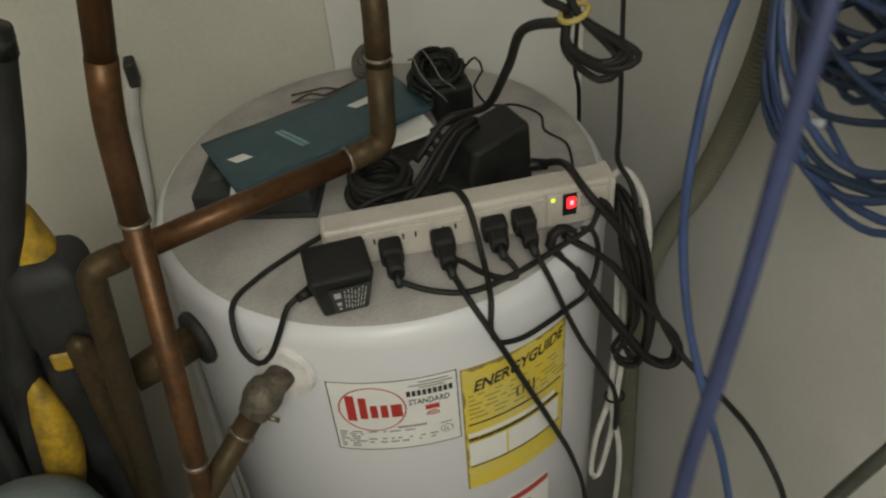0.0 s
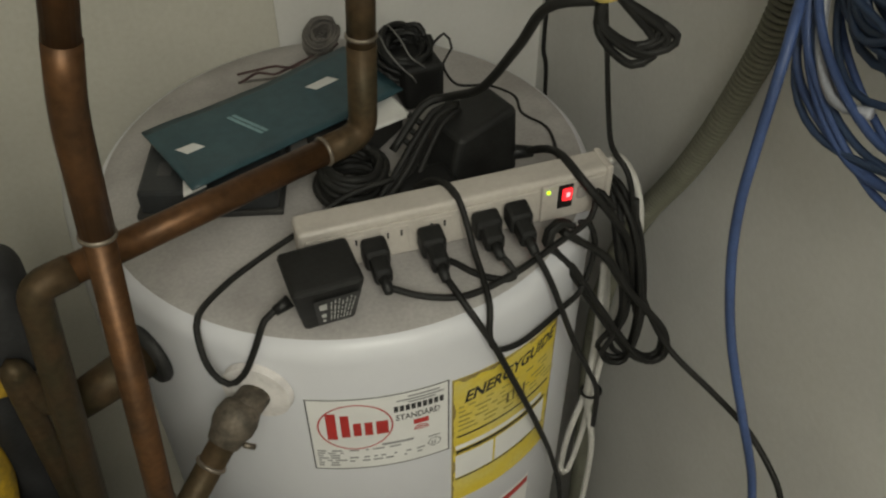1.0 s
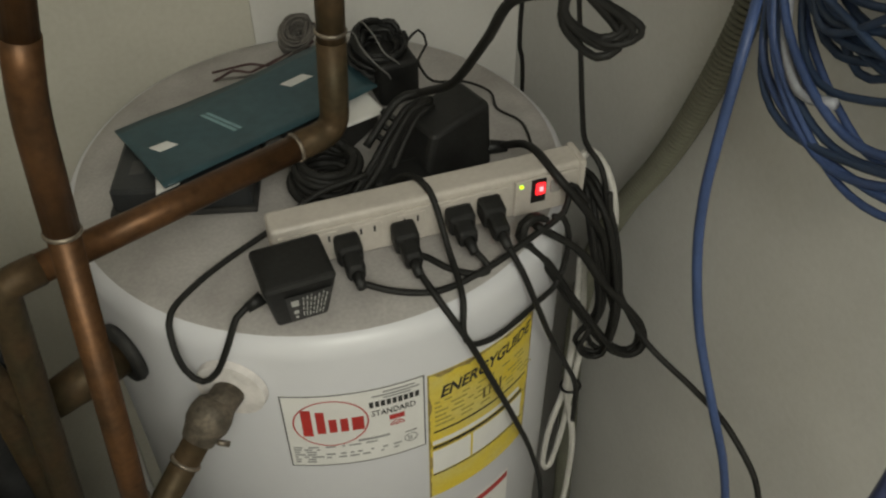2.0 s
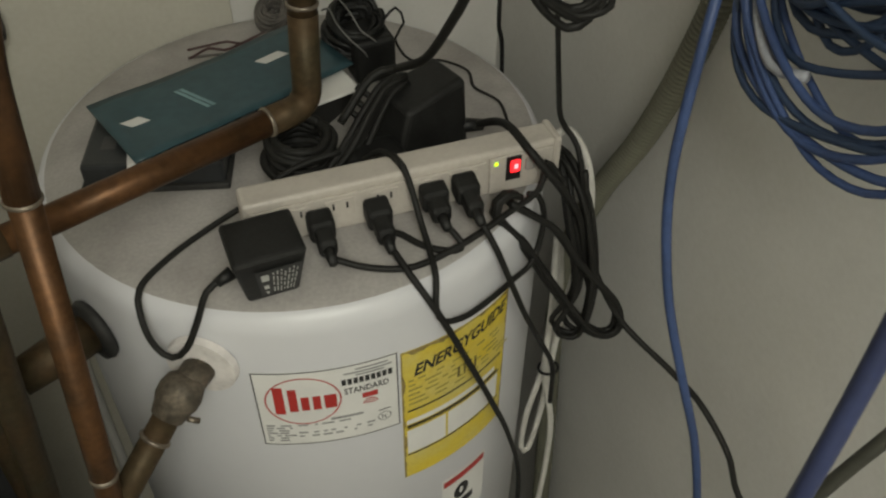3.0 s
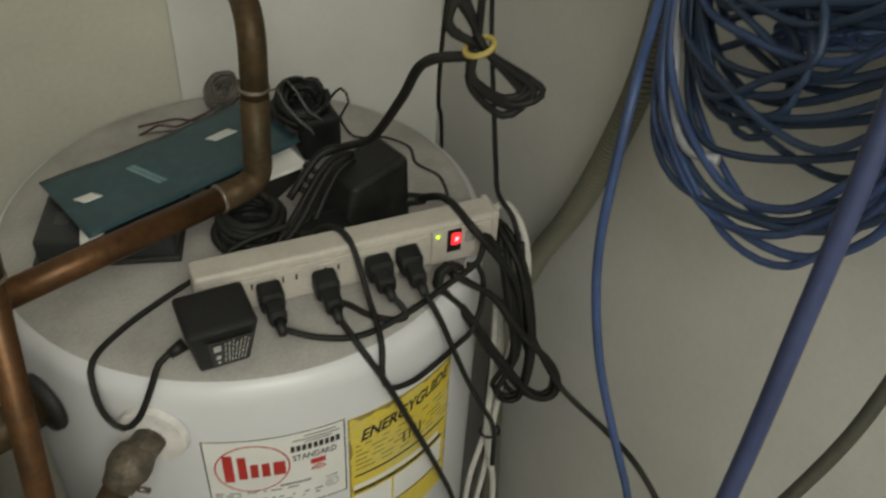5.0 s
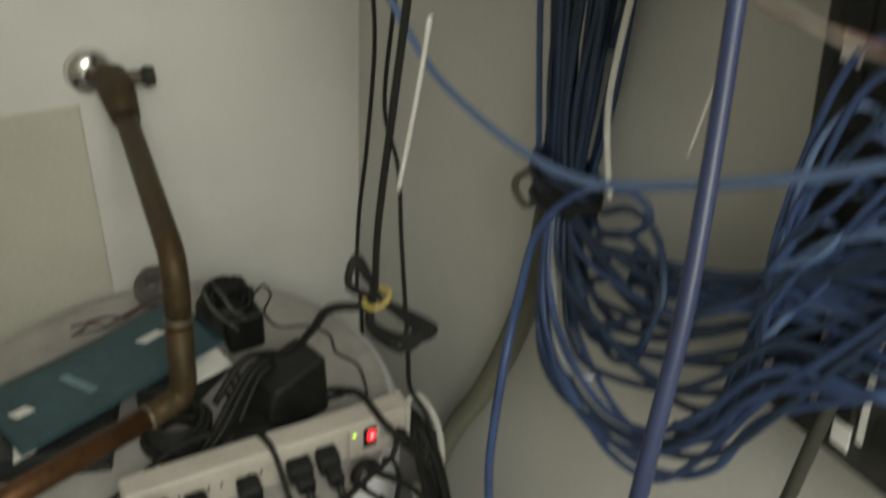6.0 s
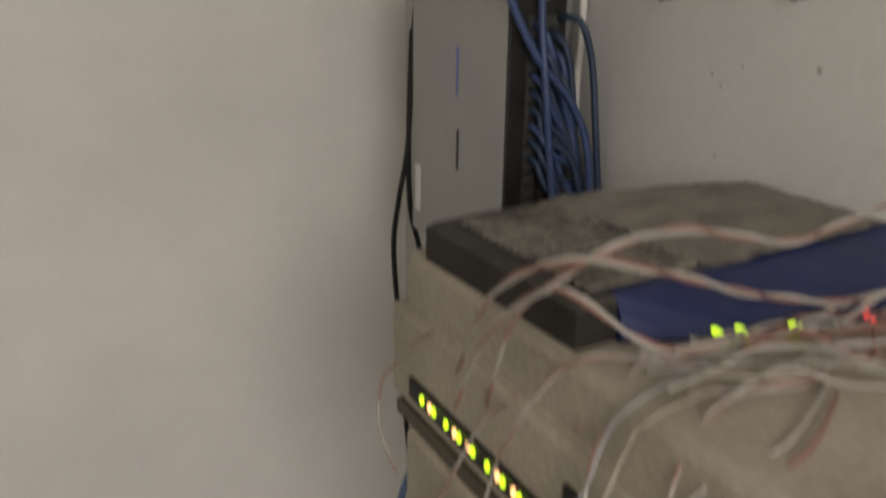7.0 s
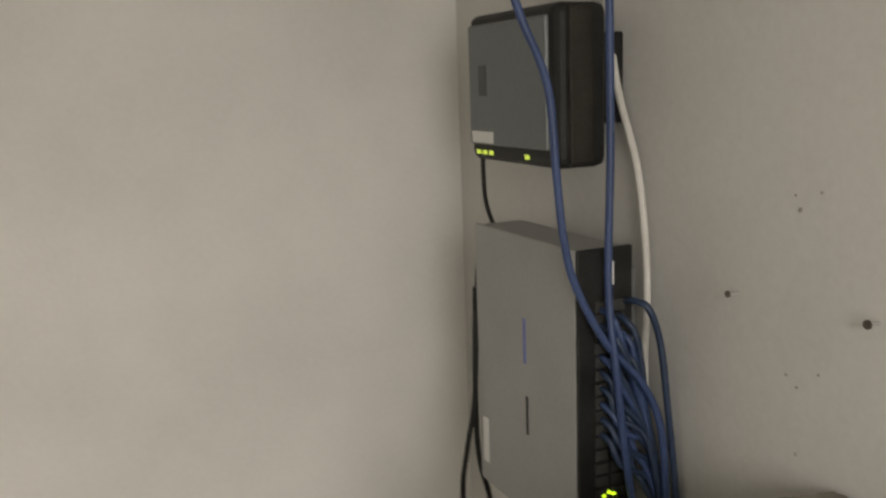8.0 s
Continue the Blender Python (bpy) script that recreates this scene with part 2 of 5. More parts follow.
def on_tank(bm, out):
    """Wraps a flat sheet (x along the arc in metres from the front, y height) round the tank."""
    for v in bm.verts:
        a = v.co.x / R
        rr = R + out + v.co.z
        v.co = Vector((rr * math.sin(a), -rr * math.cos(a), v.co.y))
    return bm


def sheet(x0, x1, y0, y1, n=24, bm=None, skew=0.0, thick=0.0004):
    bm = bm or bmesh.new()
    rows = []
    for i in range(n + 1):
        x = x0 + (x1 - x0) * i / n
        rows.append([bm.verts.new((x, y + skew * (x - x0), z)) for y, z in ((y0, 0), (y1, 0), (y1, thick), (y0, thick))])
    for a, b in zip(rows, rows[1:]):
        for k in range(4):
            bm.faces.new((a[k], a[(k + 1) % 4], b[(k + 1) % 4], b[k]))
    bm.faces.new(rows[0])
    bm.faces.new(rows[-1][::-1])
    return bm


def letters(text, height, x, y, stretch=1.0, lean=0.0, bold=0.0):
    """Built-in font as a flat bmesh, its lower left corner at x, y."""
    cu = bpy.data.curves.new("text", "FONT")
    cu.body, cu.size, cu.offset, cu.shear, cu.resolution_u = text, height * 1.4, bold, lean, 3
    ob = bpy.data.objects.new("text", cu)
    scene.collection.objects.link(ob)
    dg = bpy.context.evaluated_depsgraph_get()
    me = bpy.data.meshes.new_from_object(ob.evaluated_get(dg))
    bm = bmesh.new()
    bm.from_mesh(me)
    bpy.data.objects.remove(ob)
    bpy.data.curves.remove(cu)
    bpy.data.meshes.remove(me)
    for v in bm.verts:
        v.co = Vector((x + v.co.x * stretch, y + v.co.y, 0))
    return bm


def ring_flat(cx, cy, rx, ry, w, n=48, a0=0.0, a1=360.0, bm=None):
    bm = bm or bmesh.new()
    rows = []
    for i in range(n + 1):
        a = radians(a0 + (a1 - a0) * i / n)
        rows.append([bm.verts.new((cx + (rx - k * w) * math.cos(a), cy + (ry - k * w) * math.sin(a), 0)) for k in (0, 1)])
    for a, b in zip(rows, rows[1:]):
        bm.faces.new((a[0], b[0], b[1], a[1]))
    return bm


def arc_x(deg):
    return radians(deg) * R


# maker's plate
LX0, LX1, LY0, LY1 = arc_x(-26.4), arc_x(2.6), 1.063, 1.176
plate = part("maker_label", on_tank(sheet(LX0, LX1, LY0, LY1), 0.0003), LABEL_WHITE, heater, "white paper label with a red oval mark")
W, Hh = LX1 - LX0, LY1 - LY0
bm = bmesh.new()
for a in ((LX0, LX1, LY0, LY0 + 0.0012), (LX0, LX1, LY1 - 0.0012, LY1), (LX0, LX0 + 0.0012, LY0, LY1), (LX1 - 0.0012, LX1, LY0, LY1)):
    sheet(*a, bm=bm, thick=0.0001)
part("border", on_tank(bm, 0.0009), INK, plate)
bm = ring_flat(LX0 + W * 0.325, LY0 + Hh * 0.61, W * 0.265, Hh * 0.315, 0.0016)
part("oval_mark", on_tank(bm, 0.0009), INK_RED, plate, "red oval outline")
ox, oy = LX0 + W * 0.325, LY0 + Hh * 0.61
for x, y, w, h in ((-0.20, -0.16, 0.07, 0.36), (-0.10, -0.13, 0.06, 0.30), (-0.015, -0.12, 0.055, 0.18), (0.065, -0.12, 0.055, 0.18), (0.145, -0.12, 0.085, 0.18)):
    part("mark_bar", on_tank(sheet(ox + x * W, ox + (x + w) * W, oy + y * Hh, oy + (y + h) * Hh, n=3, thick=0.0001), 0.0009), INK_RED, plate)
part("lettering", on_tank(letters("STANDARD", 0.0085, LX0 + W * 0.61, LY0 + Hh * 0.635, 0.70, bold=0.0002), 0.0009), INK, plate)
bm = bmesh.new()
rnd = random.Random(5)
for k in range(9):
    sheet(LX0 + W * (0.60 + k * 0.041), LX0 + W * (0.63 + k * 0.041), LY0 + Hh * 0.755, LY0 + Hh * 0.83, n=2, bm=bm, thick=0.0001)
part("name_bars", on_tank(bm, 0.0009), INK, plate)
bm = bmesh.new()
for y, x0, x1 in ((0.93, 0.70, 0.93), (0.89, 0.62, 0.96), (0.855, 0.70, 0.90)):
    sheet(LX0 + W * x0, LX0 + W * x1, LY0 + Hh * y, LY0 + Hh * (y + 0.018), n=8, bm=bm, thick=0.0001)
for row in range(7):
    x = 0.035
    while x < (0.20 if row else 0.62):
        w = rnd.uniform(0.02, 0.09)
        sheet(LX0 + W * x, LX0 + W * (x + w), LY0 + Hh * (0.27 - row * 0.036), LY0 + Hh * (0.29 - row * 0.036), n=2, bm=bm, thick=0.0001)
        x += w + rnd.uniform(0.01, 0.05)
for row in range(2):
    x = 0.26
    while x < 0.76:
        w = rnd.uniform(0.02, 0.07)
        sheet(LX0 + W * x, LX0 + W * (x + w), LY0 + Hh * (0.16 - row * 0.05), LY0 + Hh * (0.182 - row * 0.05), n=2, bm=bm, thick=0.0001)
        x += w + rnd.uniform(0.02, 0.09)
sheet(LX0 + W * 0.50, LX0 + W * 0.73, LY0 + Hh * 0.315, LY0 + Hh * 0.345, n=6, bm=bm, thick=0.0001)
tagged(part("small_print", on_tank(bm, 0.0009), INK_GREY, plate, "grey unreadable print"), "grey unreadable print", kind="stuff")
bm = ring_flat(LX0 + W * 0.885, LY0 + Hh * 0.2, 0.0068, 0.0068, 0.0008, 28)
sheet(LX0 + W * 0.865, LX0 + W * 0.872, LY0 + Hh * 0.17, LY0 + Hh * 0.225, n=1, bm=bm, thick=0.0001)
sheet(LX0 + W * 0.885, LX0 + W * 0.892, LY0 + Hh * 0.165, LY0 + Hh * 0.215, n=1, bm=bm, thick=0.0001)
sheet(LX0 + W * 0.84, LX0 + W * 0.93, LY0 + Hh * 0.29, LY0 + Hh * 0.30, n=1, bm=bm, thick=0.0001)
part("approval_mark", on_tank(bm, 0.0009), INK, plate)
bm = bmesh.new()
for k in range(3):
    ring_flat(LX0 + W * 0.79, LY0 + Hh * 0.44, 0.0078 - k * 0.0026, 0.0088 - k * 0.003, 0.0015, 20, 10, 170, bm)
sheet(LX0 + W * 0.735, LX0 + W * 0.845, LY0 + Hh * 0.535, LY0 + Hh * 0.60, n=3, bm=bm, thick=0.0001)
part("shield_mark", on_tank(bm, 0.0009), INK_RED, plate)

# yellow energy label
EX0, EX1, EY0, EY1 = arc_x(3.3), arc_x(33.7), 0.957, 1.171
SK = -0.06
energy = part("energy_label", on_tank(sheet(EX0, EX1, EY0, EY1, skew=SK), 0.0003), YELLOW, heater, "yellow energy guide label with stained edges")
EW, EH = EX1 - EX0, EY1 - EY0


def e_sheet(bm, x0, x1, y0, y1, n=10):
    return sheet(EX0 + EW * x0, EX0 + EW * x1, EY0 + EH * y0 + SK * EW * x0, EY0 + EH * y1 + SK * EW * x0, n=n, bm=bm, skew=SK, thick=0.0001)


bm = letters("ENERGYGUIDE", 0.0165, EX0 + EW * 0.09, EY0 + EH * 0.845, 0.80, lean=0.25, bold=0.0007)
for v in bm.verts:
    v.co.y += SK * (v.co.x - EX0) + 0.12 * (v.co.x - EX0 - EW * 0.5)
part("title", on_tank(bm, 0.0009), INK, energy)
for a in ((0.04, 0.95, 0.555, 0.567), (0.03, 0.92, 0.43, 0.448), (0.03, 0.95, 0.195, 0.205), (0.03, 0.95, 0.42, 0.425)):
    part("rule", on_tank(e_sheet(bmesh.new(), *a), 0.0011), INK, energy)
for x0, x1, y0, y1, n in ((0.03, 0.36, 0.21, 0.405, 6), (0.38, 0.93, 0.21, 0.405, 8), (0.03, 0.88, 0.455, 0.49, 10)):
    part("scale_box", on_tank(e_sheet(bmesh.new(), x0, x1, y0, y1, n), 0.0008), LABEL_WHITE, energy, "white scale box")
bm = bmesh.new()
for x, y, w, h in ((0.46, 0.645, 0.022, 0.075), (0.52, 0.64, 0.014, 0.085), (0.565, 0.635, 0.03, 0.085), (0.625, 0.63, 0.022, 0.085)):
    e_sheet(bm, x, x + w, y, y + h, 2)
part("price_bars", on_tank(bm, 0.0009), mat("brown_ink", (0.13, 0.10, 0.03), 0.6, vary=0.1, bump=0), energy)
bm = bmesh.new()
for row in range(6):
    x = 0.05
    while x < 0.9:
        w = rnd.uniform(0.04, 0.16)
        if not (0.42 < x < 0.7 and row in (1, 2)):
            e_sheet(bm, x, x + w, 0.78 - row * 0.035, 0.792 - row * 0.035, 2)
        x += w + rnd.uniform(0.03, 0.09)
tagged(part("small_print", on_tank(bm, 0.0009), mat("faded_ink", (0.42, 0.34, 0.07), 0.6, vary=0.1, bump=0), energy, "faded unreadable print"), "faded unreadable print", kind="stuff")
STAIN = mat("brown_stain", (0.36, 0.27, 0.09), 0.7, vary=0.2, scale=60, bump=0.05)
for edge in range(3):
    bm = bmesh.new()
    rows = []
    for i in range(41):
        k = i / 40
        w = 0.010 + 0.05 * max(0.0, noise.noise(Vector((k * 7, edge * 3.1, 0.5)))) + 0.02 * max(0.0, noise.noise(Vector((k * 25, edge, 2.5))))
        a, c = ((0.0, k), (w, k)) if edge == 0 else ((k, 1.0), (k, 1.0 - w * 0.7)) if edge == 1 else ((1.0, k), (1.0 - w, k))
        rows.append([bm.verts.new((EX0 + EW * u, EY0 + EH * v + SK * EW * u, 0)) for u, v in (a, c)])
    for p, q in zip(rows, rows[1:]):
        bm.faces.new((p[0], p[1], q[1], q[0]))
    part("stain", on_tank(bm, 0.00085), STAIN, energy, "brown water stain along the edge")

CX0, CX1, CY0, CY1 = arc_x(13.5), arc_x(28.5), 0.80, 0.905
caution = part("caution_label", on_tank(sheet(CX0, CX1, CY0, CY1, skew=-0.03), 0.0003), LABEL_WHITE, heater, "white warning label with a red heading")
part("heading", on_tank(sheet(CX0 + 0.002, CX1 - 0.002, CY1 - 0.016, CY1 - 0.004, skew=-0.03, thick=0.0001), 0.0009), INK_RED, caution)
bm = bmesh.new()
ring_flat(CX0 + 0.03, CY1 - 0.045, 0.012, 0.016, 0.009, 16, bm=bm)
sheet(CX0 + 0.012, CX0 + 0.05, CY1 - 0.08, CY1 - 0.066, n=4, bm=bm, thick=0.0001)
part("pictogram", on_tank(bm, 0.0009), INK, caution)

# ---- pipes ----
PR = 0.0124


def ring_on(a, b, t, r, w=0.004):
    """A solder ring round the run from a to b, at the share t."""
    a, b = Vector(a), Vector(b)
    c, d = a.lerp(b, t), (b - a).normalized() * w / 2
    return tube([c - d, c - d * 0.5, c + d * 0.5, c + d], r, 20, smooth=False, radius=lambda i, n: r if i in (0, n - 1) else r + 0.0012)


# supply line: wall stop, over the tank, down at the side
V0 = Vector((0.037, YW - 0.03, 1.551))
V1 = Vector((0.004, -0.096, 1.512))
V2 = Vector((-0.006, -0.103, 1.350))
V3 = Vector((-0.300, -0.200, 1.350))
V4 = Vector((-0.352, -0.216, 0.85))
supply = thing("supply_pipe", (0.0, 0.0, 1.25), "tarnished copper water pipe bent over the tank top", "pipe")
part("upper_run", tube(bent([V0, V1, V1.lerp(V2, 0.45)], 0.04), PR + 0.0004, 20, smooth=False), COPPER_DARK, supply, smooth=True)
part("riser", tube(bent([V1.lerp(V2, 0.45), V2, V2.lerp(V3, 0.14)], 0.026), PR + 0.0010, 20, smooth=False), COPPER_DARK, supply, "greenish tarnished elbow", smooth=True)
part("cross_run", tube([V2.lerp(V3, 0.14), V2.lerp(V3, 0.94)], PR, 20, smooth=False), COPPER, supply, smooth=True)
part("drop", tube(bent([V2.lerp(V3, 0.9), V3, V4], 0.035), PR + 0.001, 20, smooth=False), COPPER_DARK, supply, smooth=True)
part("solder_ring", ring_on(V1, V2, 0.40, PR + 0.0008), SOLDER, supply, smooth=True)
part("solder_ring", ring_on(V2, V3, 0.14, PR + 0.0006), SOLDER, supply, smooth=True)
stop = thing("stop_valve", tuple(V0), "tarnished stop valve with a chrome wall flange", "valve")
e = Vector((V0.x - 0.022, YW, V0.z + 0.004))
part("wall_flange", tube([e, e - Vector((0, 0.006, 0)), e - Vector((0, 0.012, 0)), e - Vector((0, 0.018, 0))], 0.02, 28, smooth=False, radius=lambda i, n: (0.030, 0.029, 0.024, 0.013)[i]), CHROME, stop, "chrome wall flange", smooth=True)
part("valve_body", tube([e - Vector((-0.004, 0.012, 0)), e - Vector((-0.018, 0.04, 0.0)), V0 + (V1 - V0) * 0.10, V0 + (V1 - V0) * 0.26], 0.02, 18, smooth=False, radius=lambda i, n: (0.014, 0.022, 0.021, 0.016)[i]), COPPER_DARK, stop, smooth=True)
part("packing_nut", cyl(V0 + Vector((0.0, -0.01, 0.004)), V0 + Vector((0.034, -0.016, 0.006)), 0.010, 0.008, 12), BRASS, stop)
part("stem_knob", tube([V0 + Vector((0.030, -0.016, 0.006)), V0 + Vector((0.036, -0.017, 0.006)), V0 + Vector((0.046, -0.018, 0.006))], 0.012, 14, smooth=False, radius=lambda i, n: (0.009, 0.0135, 0.011)[i]), BLACK_DUST, stop)

# free-standing copper pipe in front
A0, A1, A2 = Vector((-0.150, -0.268, 1.90)), Vector((-0.228, -0.254, 1.525)), Vector((-0.285, -0.313, 0.84))
front = thing("front_pipe", tuple(A2), "shiny brown copper pipe rising beside the tank", "pipe")
PA = 0.0112
part("upper_run", tube([A0, A1.lerp(A0, 0.12)], PA, 20, smooth=False), COPPER, front, smooth=True)
part("lower_run", tube([A1.lerp(A2, 0.1), A2], PA - 0.0002, 20, smooth=False), COPPER, front, smooth=True)
part("coupling", tube(bent([A1.lerp(A0, 0.13), A1, A1.lerp(A2, 0.13)], 0.04), PA + 0.0007, 20, smooth=False), COPPER, front, "swollen copper elbow", smooth=True)
part("solder_ring", ring_on(A1, A2, 0.13, PA + 0.0006), SOLDER, front, smooth=True)
part("solder_ring", ring_on(A1, A2, 0.54, PA, 0.006), SOLDER, front, smooth=True)

# outlet fitting on the tank's flank
ang = radians(-35)
n_out = Vector((math.sin(ang), -math.cos(ang), 0))
F0 = n_out * R + Vector((0, 0, 1.186))
outlet = thing("tank_outlet", tuple(F0), "brass union in a white foam ring on the tank", "fitting")
part("foam_ring", tube([F0 + n_out * 0.0005, F0 + n_out * 0.008, F0 + n_out * 0.010], 0.03, 32, smooth=False, radius=lambda i, n: (0.034, 0.033, 0.012)[i]), mat("white_foam", (0.78, 0.74, 0.72), 0.9, vary=0.10, scale=60, bump=0.5), outlet, "torn white foam ring", smooth=False)
F1 = F0 + n_out * 0.032 + Vector((-0.010, 0.0, -0.004))
F2 = Vector((-0.282, -0.300, 1.085))
part("nipple", cyl(F0 + n_out * 0.006, F1 + n_out * 0.004, 0.015), BRASS, outlet, smooth=True)
fd = (F2 - F1).normalized()
part("union", tube([F1 - fd * 0.019, F1 - fd * 0.014, F1 - fd * 0.004, F1 + fd * 0.005, F1 + fd * 0.012, F1 + fd * 0.022], 0.02, 30, smooth=False, radius=lambda i, n: (0.0115, 0.0175, 0.0202, 0.0200, 0.0172, 0.0150)[i]), BRASS, outlet, "corroded brass union nut", smooth=True)
part("branch_pipe", tube([F1 + fd * 0.02, F2], PR, 20, smooth=False), COPPER_DARK, outlet, smooth=True)
part("solder_ring", ring_on(F1, F2, 0.30, PR + 0.001), SOLDER, outlet, smooth=True)
part("screw_lug", tube([F1 + n_out * 0.018 + Vector((0.012, -0.004, -0.012)), F1 + n_out * 0.02 + Vector((0.022, -0.004, -0.018))], 0.0028, 8, smooth=False), SOLDER, outlet, smooth=True)
part("tee", tube([F2 - fd * 0.03, F2 - fd * 0.001], PR + 0.003, 20, smooth=False), BRASS, outlet, smooth=True)

ang2 = radians(-63)
m_out = Vector((math.sin(ang2), -math.cos(ang2), 0))
G0 = m_out * R + Vector((0, 0, 1.165))
side = thing("side_connection", tuple(G0), "tarnished pipe stub with a black flange on the tank", "fitting")
part("flange", tube([G0, G0 + m_out * 0.004, G0 + m_out * 0.010, G0 + m_out * 0.011], 0.03, 28, smooth=False, radius=lambda i, n: (0.031, 0.033, 0.031, 0.016)[i]), BLACK_DUST, side, "black rubber flange", smooth=True)
G1 = G0 + m_out * 0.075 + Vector((-0.01, 0.0, -0.004))
part("stub", tube([G0 + m_out * 0.008, G0 + m_out * 0.04, G1], 0.02, 22, smooth=False, radius=lambda i, n: (0.020, 0.0205, 0.018)[i]), COPPER_DARK, side, smooth=True)
G2 = Vector((-0.352, -0.16, 1.24))
part("branch_pipe", tube(bent([G1 - m_out * 0.02, G1 + Vector((-0.02, -0.002, 0.006)), G2, Vector((-0.36, -0.17, 0.8))], 0.02), PR - 0.001, 18, smooth=False), COPPER_DARK, side, smooth=True)

# ---- power strip and plugs ----
SA, SB = Vector((-0.090, -0.150, ZT)), Vector((0.217, -0.165, ZT))
sd = (SB - SA).normalized()
sn = Vector((sd.y, -sd.x, 0))  # towards the front
SL, SH, SW = (SB - SA).length, 0.052, 0.034


def strip_at(s, out, up):
    return SA + sd * s + sn * out + Vector((0, 0, up))


strip_m = Matrix(((sd.x, sn.x, 0, SA.x), (sd.y, sn.y, 0, SA.y), (0, 0, 1, SA.z + 0.0005), (0, 0, 0, 1)))
strip = thing("power_strip", tuple((SA + SB) / 2), "ivory plastic power strip lying on its side, switched on", "power strip")
part("housing", box((0, -0.016, 0), (SL, 0.016, SH), 0.005, m=strip_m, seg=3), STRIP, strip, smooth=False)
part("front_plate", box((0.006, 0.0155, 0.006), (SL * 0.755, 0.0185, SH - 0.008), 0.0012, m=strip_m), STRIP, strip)
part("switch_plate", box((SL * 0.765, 0.0155, 0.004), (SL - 0.006, 0.0195, SH - 0.005), 0.0015, m=strip_m), STRIP, strip)
for s in (0.045, 0.088, 0.130, 0.172, 0.208):
    outl = part("outlet", box((s - 0.014, 0.018, 0.012), (s + 0.014, 0.0195, SH - 0.012), 0.0006, m=strip_m), STRIP, strip)
    part("slot", box((s - 0.0075, 0.0193, 0.029), (s - 0.0055, 0.0198, 0.036), m=strip_m), BLACK, outl)
    part("slot", box((s + 0.0055, 0.0193, 0.029), (s + 0.0075, 0.0198, 0.036), m=strip_m), BLACK, outl)
sw = SL * 0.845
part("switch_bezel", box((sw - 0.0080, 0.019, 0.018), (sw + 0.0075, 0.021, 0.046), 0.0008, m=strip_m), BLACK, strip, "black switch surround")
rocker = part("rocker", box((sw - 0.0042, 0.0205, 0.028), (sw + 0.0058, 0.0232, 0.0425), 0.0018, m=strip_m), LED_RED, strip, "lit red rocker switch")
# Small pink emitter added on the rocker, painting the bright core of its glow.
part("lens", box((sw - 0.0008, 0.0230, 0.033), (sw + 0.0030, 0.0236, 0.0385), 0.0004, m=strip_m), mat("pink_rocker_glow", (1.0, 0.30, 0.33), 0.35, vary=0.0, bump=0.0, emit=2.0), rocker, "pink spot added for the brightest glow of the rocker")
part("indicator", box((sw - 0.0205, 0.0195, 0.0390), (sw - 0.0168, 0.0215, 0.0427), 0.001, m=strip_m), LED_GREEN, strip, "lit green indicator")
part("reset_button", box((sw + 0.012, 0.019, 0.026), (sw + 0.022, 0.021, 0.040), 0.002, m=strip_m), mat("grey_plastic", (0.4, 0.38, 0.36), 0.6), strip)
part("end_cap", box((SL - 0.004, -0.0175, -0.0004), (SL + 0.004, 0.0175, SH + 0.0012), 0.003, m=strip_m), STRIP, strip)


def plug(s, up, lean, cord, label, wide=0.024, length=0.042, r=0.0032):
    """A moulded plug in the strip, its cord running on through the given places."""
    p0 = strip_at(s, 0.0195, up)
    d = (sn + Vector((0, 0, -lean))).normalized()
    ob = thing("plug", tuple(p0), label, "plug", "plugs in the strip")
    w = wide / 2
    q = Matrix(((sd.x, d.x, 0, p0.x), (sd.y, d.y, 0, p0.y), (0, d.z, 1, p0.z), (0, 0, 0, 1)))
    part("body", box((-w, 0.001, -0.010), (w, length * 0.55, 0.011), 0.004, m=q, seg=2), BLACK, ob)
    part("grip", box((-w * 0.72, length * 0.4, -0.008), (w * 0.72, length, 0.0085), 0.004, m=q, seg=2), BLACK, ob)
    e = p0 + d * length
    part("strain_relief", tube([e - d * 0.004, e + d * 0.014], 0.0055, 10, smooth=False, radius=lambda i, n: (0.0062, 0.0042)[i]), BLACK, ob, smooth=True)
    part("cord", tube([e + d * 0.008] + cord, r, 8), RUBBER, ob, smooth=True)
    return ob


plug(0.0660, 0.028, 0.20, [(0.002, -0.236, 1.259), (0.04, -0.245, 1.254), (0.09, -0.237, 1.256), (0.14, -0.222, 1.262), (0.185, -0.206, 1.268), (0.20, -0.19, 1.285), (0.215, -0.20, 1.265)], "black moulded plug beside the adapter")
plug(0.120, 0.027, 0.25, [(0.035, -0.256, 1.252), (0.053, -0.277, 1.215), (0.085, -0.272, 1.13), (0.125, -0.256, 1.02), (0.165, -0.232, 0.90), (0.19, -0.225, 0.78), (0.20, -0.22, 0.55)], "black moulded plug with a hanging cord")
plug(0.175, 0.030, 0.22, [(0.092, -0.236, 1.256), (0.083, -0.240, 1.254), (0.068, -0.232, 1.254), (0.055, -0.218, 1.254), (0.046, -0.202, 1.254), (0.036, -0.192, 1.254)], "black moulded plug with a doubled-back cord", 0.027, 0.036)
plug(0.206, 0.033, 0.22, [(0.123, -0.245, 1.245), (0.140, -0.250, 1.195), (0.165, -0.240, 1.13), (0.20, -0.222, 1.05), (0.228, -0.21, 0.98), (0.236, -0.205, 0.90)], "black moulded plug hanging over the rim")

